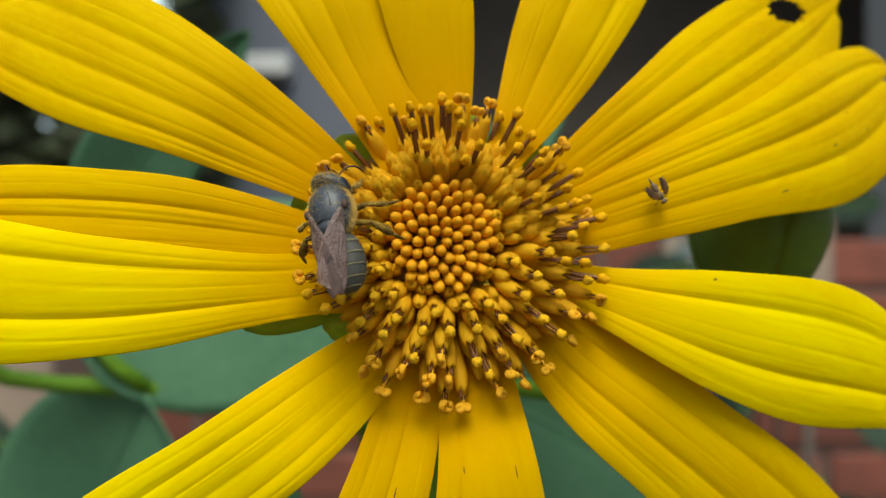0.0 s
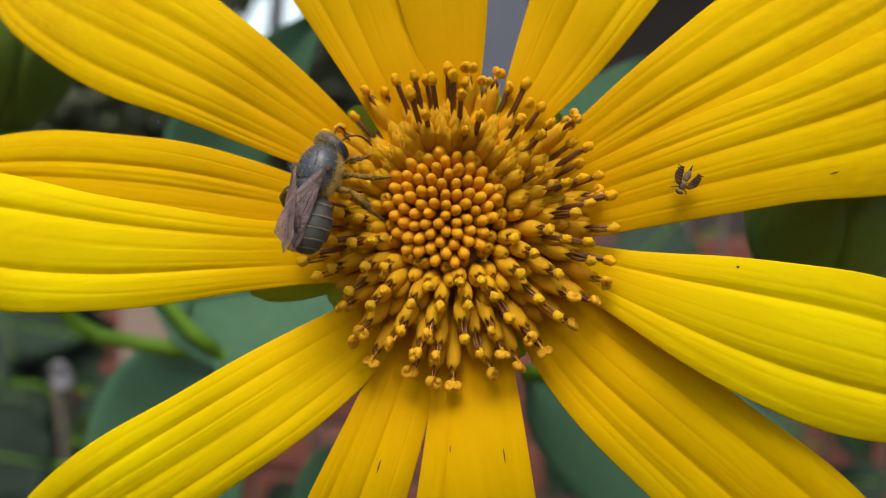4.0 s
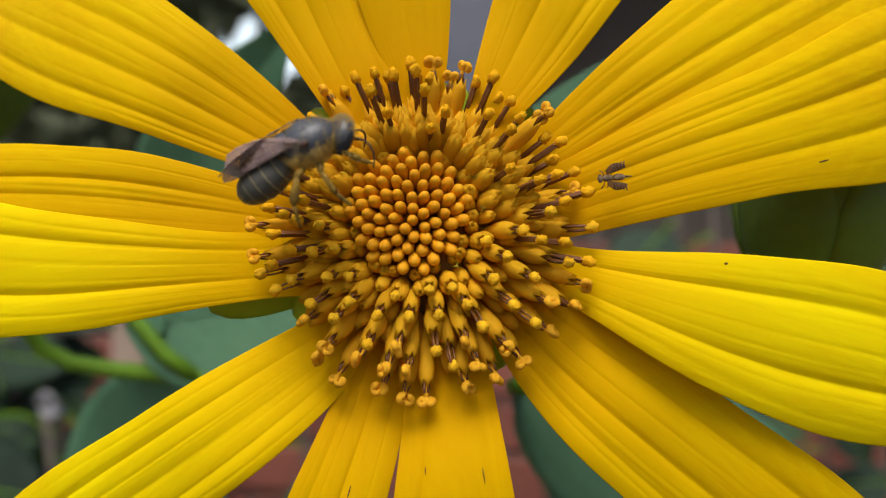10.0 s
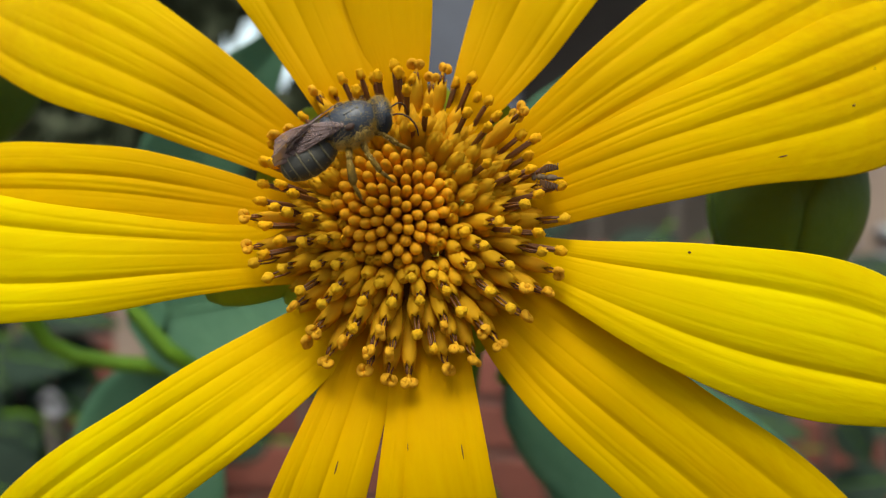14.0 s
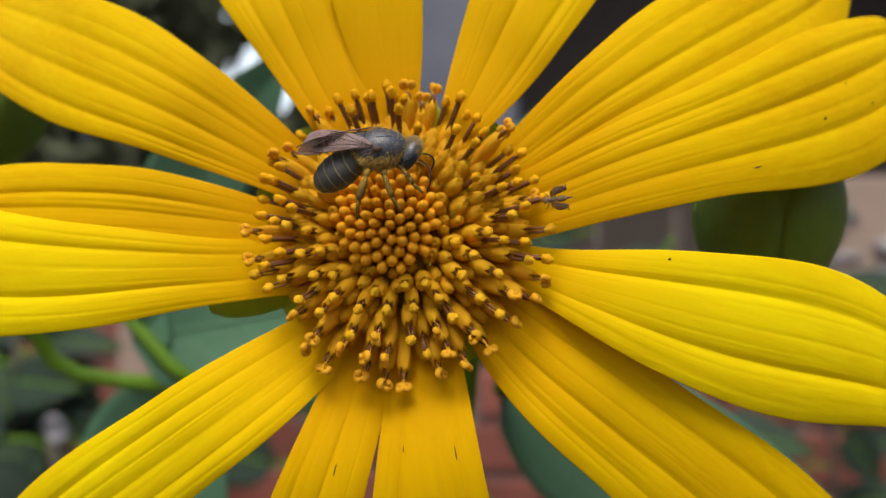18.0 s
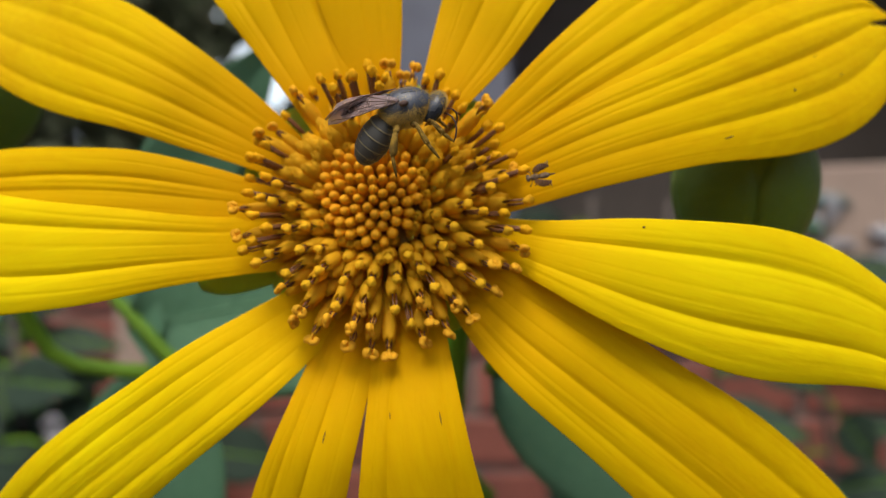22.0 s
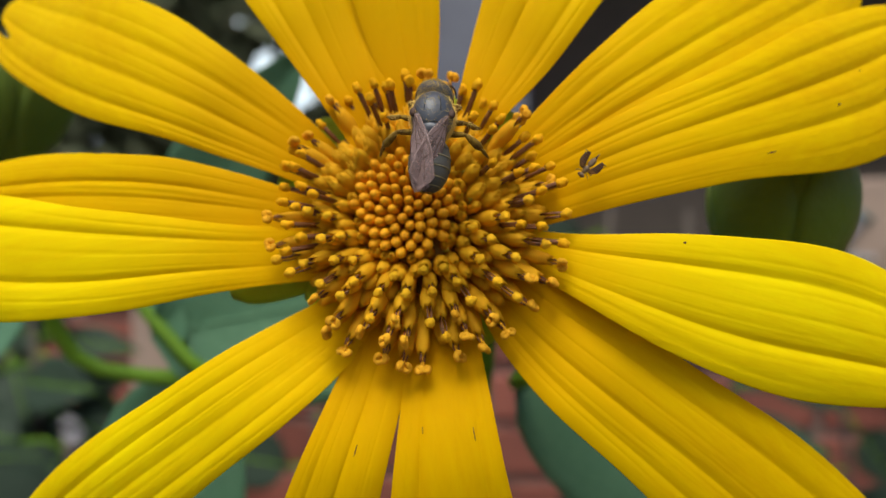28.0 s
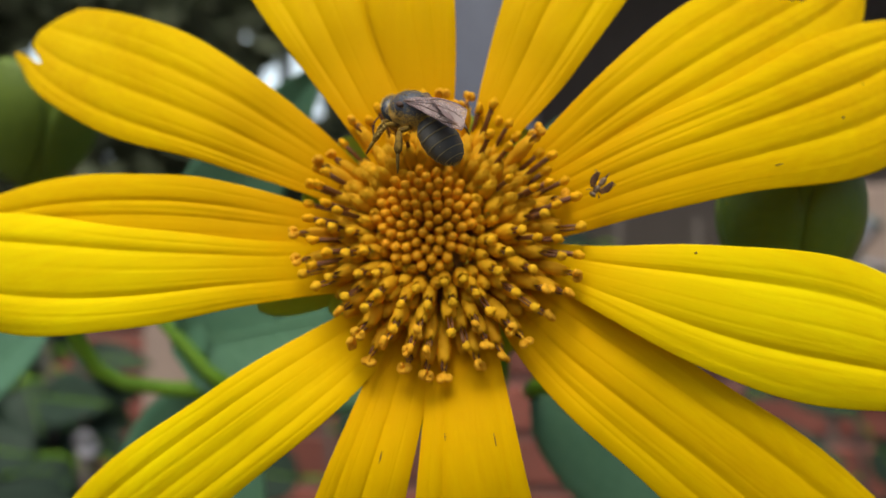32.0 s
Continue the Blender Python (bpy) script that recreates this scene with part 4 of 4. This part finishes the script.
panel = new("painted_panel")
tagged(panel, "beige panel painted with pale and teal leaf scrolls", "panel")
part("board", box(0.24, 0.02, 0.26, pose(0.43, WALL_Y - 0.013, EYE - 0.01), None, 0.004), PLASTER, panel, "", None, False)
rnd = random.Random(12)
for k in range(12):
    cx, cz = rnd.uniform(0.35, 0.51), EYE + rnd.uniform(-0.10, 0.08)
    a0, r0 = rnd.uniform(0, 6.3), rnd.uniform(0.02, 0.045)
    pts = [(cx + r0 * (1 - 0.09 * i) * math.cos(a0 + 0.55 * i), WALL_Y - 0.026, cz + r0 * (1 - 0.09 * i) * math.sin(a0 + 0.55 * i)) for i in range(9)]
    part("scroll", tube(pts, [0.004 + 0.0012 * i for i in range(9)], 6), (PALE, TEAL, TEAL)[k % 3], panel, "painted leaf scroll")

house = new("house")
tagged(house, "dim house front with a blue-grey wall and a dark open porch", "house")
HY = 3.2
part("wall", box(1.0, 0.3, 3.4, pose(-0.68, HY + 0.15, 1.7)), BLUEGREY, house, "blue-grey painted wall", None, False)
part("ledge", box(0.32, 0.12, 0.09, pose(-0.85, HY - 0.06, EYE + 0.82), None, 0.01), WHITE, house, "white ledge", None, False)
part("porch_back", box(4.4, 0.2, 3.4, pose(1.2, HY + 1.0, 1.7)), WOOD_AND_SHADE, house, "porch wall coloured dark as shade", None, False)
# side wall and roof are unseen, added to keep light out of the porch
part("porch_side", box(0.2, 1.2, 3.4, pose(3.4, HY + 0.5, 1.7)), WOOD_AND_SHADE, house, "porch wall coloured dark as shade", None, False)
part("roof", box(4.6, 1.6, 0.18, pose(1.3, HY + 0.7, 3.49)), WOOD_AND_SHADE, house, "unseen porch roof added to dim the porch", None, False)
part("skirt_wall", box(3.4, 0.15, 1.25, pose(1.6, HY + 0.1, 0.62)), WOOD_AND_SHADE, house, "low porch wall coloured dark as shade", None, False)

SKY = bpy.data.materials.new("hazy_sky")
SKY.use_nodes = True
SKY.node_tree.nodes["Principled BSDF"].inputs["Base Color"].default_value = (0, 0, 0, 1)
SKY.node_tree.nodes["Principled BSDF"].inputs["Emission Color"].default_value = (0.80, 0.91, 1.0, 1)
SKY.node_tree.nodes["Principled BSDF"].inputs["Emission Strength"].default_value = 1.3
backdrop = part("backdrop", box(60, 0.2, 24, pose(0, 22, 10)), SKY, None, "", None, False)
tagged(backdrop, "bright hazy white sky far behind the garden", "sky", kind="structure")

far_wall = part("wall_neighbour", box(2.6, 0.2, 3.6, pose(3.0, 2.7, 1.8), None, 0.01), PALE, None, "", None, False)
tagged(far_wall, "pale grey wall of a house next door", "wall", kind="structure")
pier = part("wall_pier", box(0.10, 0.12, 1.18, pose(-0.540, WALL_Y - 0.07, 0.59), None, 0.005), PLASTER, None, "", None, False)
tagged(pier, "beige plastered pier of the garden wall", "wall", kind="structure")

# hedge with small gaps of sky
GAPS = [(-1.43, 0.92, 0.05), (-1.23, 0.88, 0.06), (-1.30, 1.06, 0.05), (-2.66, 1.22, 0.06)]
rnd = random.Random(3)
bm = bmesh.new()
eye0 = Vector((0.013, 0, EYE))
for k in range(15000):
    p = Vector((rnd.uniform(-4.0, -0.95), rnd.uniform(2.5, 3.4), rnd.uniform(0.2, 3.0)))
    d = p - eye0
    q = d * (3.0 / d.y)
    if any(math.hypot(q.x + 0.013 - gx, q.z - gz) < gr + 0.05 + rnd.uniform(0.0, 0.04) for gx, gz, gr in GAPS):
        continue
    a = Vector((rnd.gauss(0, 1), rnd.gauss(0, 1), rnd.gauss(0, 1))).normalized()
    b = a.orthogonal().normalized()
    s = rnd.uniform(0.05, 0.11)
    c = a.cross(b) * s * 0.1
    vs = [bm.verts.new(v) for v in (p - a * s, p + b * s * 0.4 + c, p + a * s, p - b * s * 0.4 + c)]
    bm.faces.new(vs)
hedge = part("hedge", bm, HEDGE, None)
tagged(hedge, "dense dark green hedge with gaps of sky", "hedge", kind="stuff")
for k in range(5):
    x = -1.3 - 0.55 * k
    part("hedge_trunk", tube([(x, 3.0, 0), (x + 0.05, 3.0, 1.0), (x - 0.04, 3.02, 2.0), (x + 0.02, 3.0, 2.8)], [0.05, 0.04, 0.035, 0.02], 8), WOOD_AND_SHADE, hedge, "thin grey trunk")

# branches of the bush between the flower and the wall, shade painted into their leaves
rnd = random.Random(9)


def leaf_on(branch, base, tip, half, facing):
    """A leaf as part of a branch."""
    ax = tip - base
    length = ax.length
    ax.normalize()
    nz = (Vector(facing) - ax * Vector(facing).dot(ax)).normalized()
    m = Matrix.Translation(base) @ Matrix((ax, nz.cross(ax), nz)).transposed().to_4x4()

    def place(u, v):
        w = 2 * v - 1
        h = half * math.sin(math.pi * u ** 0.75) ** 0.75 * (1 - 0.25 * u) + half * 0.02
        return (u * length, h * w, -0.15 * length * u * u + 0.12 * half * abs(w))

    blade = part("leaf", sheet(place, 12, 8, length * 0.005), SHADED_LEAF, branch, "", m)
    part("midrib", tube([Vector(place(i / 6, 0.5)) + Vector((0, 0, length * 0.004)) for i in range(7)], length * 0.010, 5), STEM, blade, "pale midrib")


def branch(foot, top, count, spread=3.2, size=1.0):
    foot, top = Vector(foot), Vector(top)
    b = new("bush_branch")
    tagged(b, "leafy branch of the bush before the wall, leaves coloured as shaded", "branch", "branches of the shrub")
    pts = [foot.lerp(top, i / 8) + Vector((rnd.uniform(-1, 1), rnd.uniform(-1, 1), 0)) * 0.012 for i in range(9)]
    part("stem", tube(pts, [0.006 - 0.0004 * i for i in range(9)], 8), WOOD_AND_SHADE, b, "brown woody stem")
    for k in range(count):
        f = 8 - (k + 0.5) * spread / count
        i = min(7, int(f))
        p = pts[i].lerp(pts[i + 1], f - i)
        a = rnd.uniform(0, 6.3)
        ln = size * rnd.uniform(0.06, 0.105)
        out = Vector((math.cos(a), rnd.uniform(-0.5, 0.1), 0.45 * math.sin(a) - 0.1))
        q = p + out * rnd.uniform(0.02, 0.04)
        part("petiole", tube([p, p.lerp(q, 0.5) + Vector((0, 0, 0.004)), q], 0.0016, 6), STEM, b)
        leaf_on(b, q, q + out * ln, ln * rnd.uniform(0.24, 0.34), (rnd.uniform(-0.5, 0.5), -1, rnd.uniform(0.2, 1.0)))
    return b


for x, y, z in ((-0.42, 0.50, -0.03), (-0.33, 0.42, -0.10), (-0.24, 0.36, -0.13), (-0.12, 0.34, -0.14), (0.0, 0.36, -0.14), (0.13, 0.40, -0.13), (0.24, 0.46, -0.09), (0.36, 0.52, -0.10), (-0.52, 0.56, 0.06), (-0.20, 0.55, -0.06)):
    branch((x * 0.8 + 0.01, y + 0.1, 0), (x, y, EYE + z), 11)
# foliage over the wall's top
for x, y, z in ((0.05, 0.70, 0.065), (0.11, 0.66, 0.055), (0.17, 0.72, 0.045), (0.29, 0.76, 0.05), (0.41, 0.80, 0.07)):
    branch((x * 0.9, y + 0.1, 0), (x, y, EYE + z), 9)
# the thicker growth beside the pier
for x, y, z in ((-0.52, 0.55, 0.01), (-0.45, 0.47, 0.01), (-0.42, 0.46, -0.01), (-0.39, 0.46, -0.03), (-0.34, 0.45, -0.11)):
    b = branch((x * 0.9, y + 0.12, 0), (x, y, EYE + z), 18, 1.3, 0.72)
# added sheet for an unidentified pale spot, placed to fit the camera's view
part("dead_leaf", sheet(lambda u, v: ((u - 0.5) * 0.016, 0.003 * math.sin(5 * v), (v - 0.5) * 0.018 * math.sin(math.pi * (0.12 + 0.76 * u))), 8, 6, 0.0006), PALE, b, "small pale spot of unknown nature, added to the branch", Matrix.Translation((-0.304, 0.40, EYE - 0.099)))


# ---- what moves: places in the flower's frame ----
BEE_ROWS = [
    (0.0, -0.00856, 0.00151, 0.00378, -22.9, 14.0, 99.9),
    (0.5, -0.00819, 0.00117, 0.00378, -20.8, 14.0, 96.8),
    (1.0, -0.00869, 0.00081, 0.00378, -20.6, 14.0, 96.9),
    (1.5, -0.00864, 0.00118, 0.00378, -21.3, 14.0, 93.1),
    (2.0, -0.00848, 0.00214, 0.00378, -27.2, 14.0, 88.1),
    (2.5, -0.00766, 0.00246, 0.00377, -25.5, 14.0, 87.9),
    (3.0, -0.00795, 0.00228, 0.00377, -25.6, 14.0, 84.7),
    (3.5, -0.00835, 0.00200, 0.00378, -24.9, 14.0, 82.5),
    (5.5, -0.00821, 0.00277, 0.00439, -35.6, -2.2, 57.0),
    (6.0, -0.00673, 0.00354, 0.00440, -44.6, -0.5, 31.5),
    (6.5, -0.00538, 0.00452, 0.00439, -44.4, -1.1, 32.0),
    (7.0, -0.00558, 0.00444, 0.00439, -44.4, -1.1, 31.4),
    (7.5, -0.00559, 0.00418, 0.00440, -45.0, -0.7, 31.8),
    (8.0, -0.00585, 0.00439, 0.00439, -44.5, -1.2, 31.2),
    (8.5, -0.00537, 0.00415, 0.00439, -44.8, -1.2, 31.8),
    (9.0, -0.00551, 0.00448, 0.00440, -44.7, -0.7, 31.7),
    (9.5, -0.00490, 0.00388, 0.00440, -45.5, -0.1, 28.7),
    (10.0, -0.00580, 0.00423, 0.00440, -42.1, -0.6, 27.4),
    (10.5, -0.00498, 0.00455, 0.00440, -42.3, -0.8, 28.7),
    (11.0, -0.00302, 0.00544, 0.00439, -39.5, -1.1, 36.5),
    (11.5, -0.00118, 0.00612, 0.00439, -36.5, -2.6, 38.1),
    (12.0, -0.00151, 0.00572, 0.00439, -36.6, -2.2, 35.2),
    (12.5, -0.00077, 0.00539, 0.00439, -37.5, -1.5, 34.9),
    (13.0, -0.00153, 0.00556, 0.00439, -36.2, -2.1, 33.0),
    (14.0, -0.00185, 0.00532, 0.00440, -37.0, -0.8, 30.3),
    (14.5, -0.00090, 0.00471, 0.00440, -38.4, -0.6, 24.1),
    (16.5, -0.00016, 0.00480, 0.00440, -43.0, 0.1, 15.4),
    (17.0, 0.00143, 0.00456, 0.00441, -45.0, 1.5, 10.9),
    (17.5, 0.00179, 0.00475, 0.00441, -44.7, 2.4, 4.9),
    (18.0, 0.00086, 0.00468, 0.00441, -44.5, 1.9, 4.7),
    (18.5, 0.00153, 0.00416, 0.00440, -44.4, 0.9, 11.3),
    (19.0, 0.00141, 0.00568, 0.00439, -40.6, -2.4, 39.3),
    (20.0, 0.00345, 0.00559, 0.00439, -44.4, -1.9, 31.2),
    (21.0, 0.00295, 0.00541, 0.00439, -45.2, -1.9, 35.1),
    (22.0, 0.00447, 0.00594, 0.00440, -50.6, 0.7, 12.6),
    (23.0, 0.00589, 0.00585, 0.00441, -50.6, 2.5, 1.9),
    (24.0, 0.00579, 0.00582, 0.00442, -51.2, 3.9, -5.8),
    (24.5, 0.00529, 0.00568, 0.00441, -50.6, 2.3, 4.3),
    (25.0, 0.00489, 0.00701, 0.00440, -44.7, 0.1, 23.3),
    (25.5, 0.00290, 0.00720, 0.00442, -26.4, 3.8, 67.6),
    (26.0, 0.00311, 0.00762, 0.00450, -7.7, 10.0, 90.8),
    (26.5, 0.00326, 0.00678, 0.00449, -0.7, 10.0, 87.8),
    (28.5, 0.00350, 0.00596, 0.00449, 4.2, 10.0, 87.9),
    (29.0, 0.00214, 0.00796, 0.00448, 15.6, 10.0, 110.0),
    (29.5, 0.00188, 0.00794, 0.00450, 27.8, 12.0, 121.0),
    (30.0, 0.00074, 0.00858, 0.00451, 31.2, 14.0, 131.0),
    (30.5, -0.00064, 0.00756, 0.00452, 34.9, 20.0, 129.5),
    (31.0, 0.00109, 0.00846, 0.00454, 39.6, 29.0, 149.0),
    (32.0, 0.00025, 0.00835, 0.00455, 42.4, 30.0, 148.0),
]
FLY_ROWS = [
    (0.0, 0.01919, 0.00379, -0.00103, 0.0, 0.2, -55.3),
    (1.0, 0.01925, 0.00280, -0.00103, 0.0, 0.6, -55.3),
    (2.0, 0.01975, 0.00403, -0.00106, -0.0, 2.4, -53.9),
    (3.0, 0.01974, 0.00340, -0.00105, 0.0, 5.5, -77.2),
    (6.0, 0.01894, 0.00262, -0.00102, 0.0, -1.3, -167.4),
    (7.0, 0.01877, 0.00270, -0.00101, 0.0, -0.9, -168.5),
    (9.0, 0.01654, 0.00212, -0.00100, 0.0, -1.7, -174.2),
    (10.5, 0.01511, 0.00313, -0.00100, 0.0, -1.5, -174.2),
    (13.0, 0.01402, 0.00166, -0.00100, 0.0, -1.6, 178.2),
    (14.5, 0.01216, 0.00279, -0.00100, -0.0, -2.3, 178.3),
    (16.5, 0.01458, 0.00167, -0.00100, 0.0, -1.4, -175.5),
    (19.0, 0.01448, 0.00155, -0.00100, -0.0, -1.8, -172.4),
    (21.0, 0.01531, 0.00087, -0.00100, 0.0, -1.3, -170.7),
    (23.0, 0.01461, 0.00154, -0.00100, 0.0, -1.3, -169.2),
    (24.0, 0.01492, 0.00176, -0.00100, -0.0, 2.7, -136.2),
    (26.0, 0.01560, 0.00231, -0.00100, 0.0, 3.4, -132.9),
    (29.0, 0.01612, 0.00297, -0.00100, -0.0, 3.1, -133.1),
    (32.0, 0.01582, 0.00239, -0.00100, 0.0, 4.1, -129.5),
]


# seconds, bend of the abdomen
ABDOMEN_ROWS = [(0, -8), (3.5, -8), (6, -8), (8, -8), (10, -14), (12, -6), (14.5, -6), (17, -30), (18.5, -32), (19, -28), (21, -29), (22, -45), (24, -42), (25, -38), (25.5, -8), (28.5, -2), (29, -12), (29.5, -26), (30.5, -24), (31, -36), (32, -38)]
# seconds, nod and turn of the head
HEAD_ROWS = [(0, 30, -20), (2, 32, -30), (3.5, 30, -25), (6, 36, -5), (9, 30, 0), (10, 55, 0), (10.6, 40, 0), (12, 48, 0), (14.5, 34, -5), (17, 40, -15), (19, 50, 0), (21, 46, 0), (22, 52, -10), (24, 58, -10), (25, 42, 0), (26, 25, -25), (28.5, 45, 0), (29.5, 42, 15), (32, 48, 20)]


def motions():
    walk(bee, [(t, FLOWER_M @ pose(*p)) for t, *p in BEE_ROWS])
    walk(fly, [(t, FLOWER_M @ pose(*p)) for t, *p in FLY_ROWS])
    walk(abdomen, [(t, pose(-1.3 * BB, 0, -0.25 * BB, 0, a, 0)) for t, a in ABDOMEN_ROWS])
    walk(head, [(t, pose(1.85 * BB, 0, -0.42 * BB, 0, a, b)) for t, a, b in HEAD_ROWS])
    for k, (leg, hip, s) in enumerate(legs):
        rows = []
        for i in range(65):
            t = i * 0.5
            rows.append((t, pose(*hip, s * 7 * math.sin(1.7 * t + 1.9 * k), 4 * math.sin(2.3 * t + k), 10 * math.sin(1.3 * t + 2.4 * k))))
        walk(leg, rows)


motions()
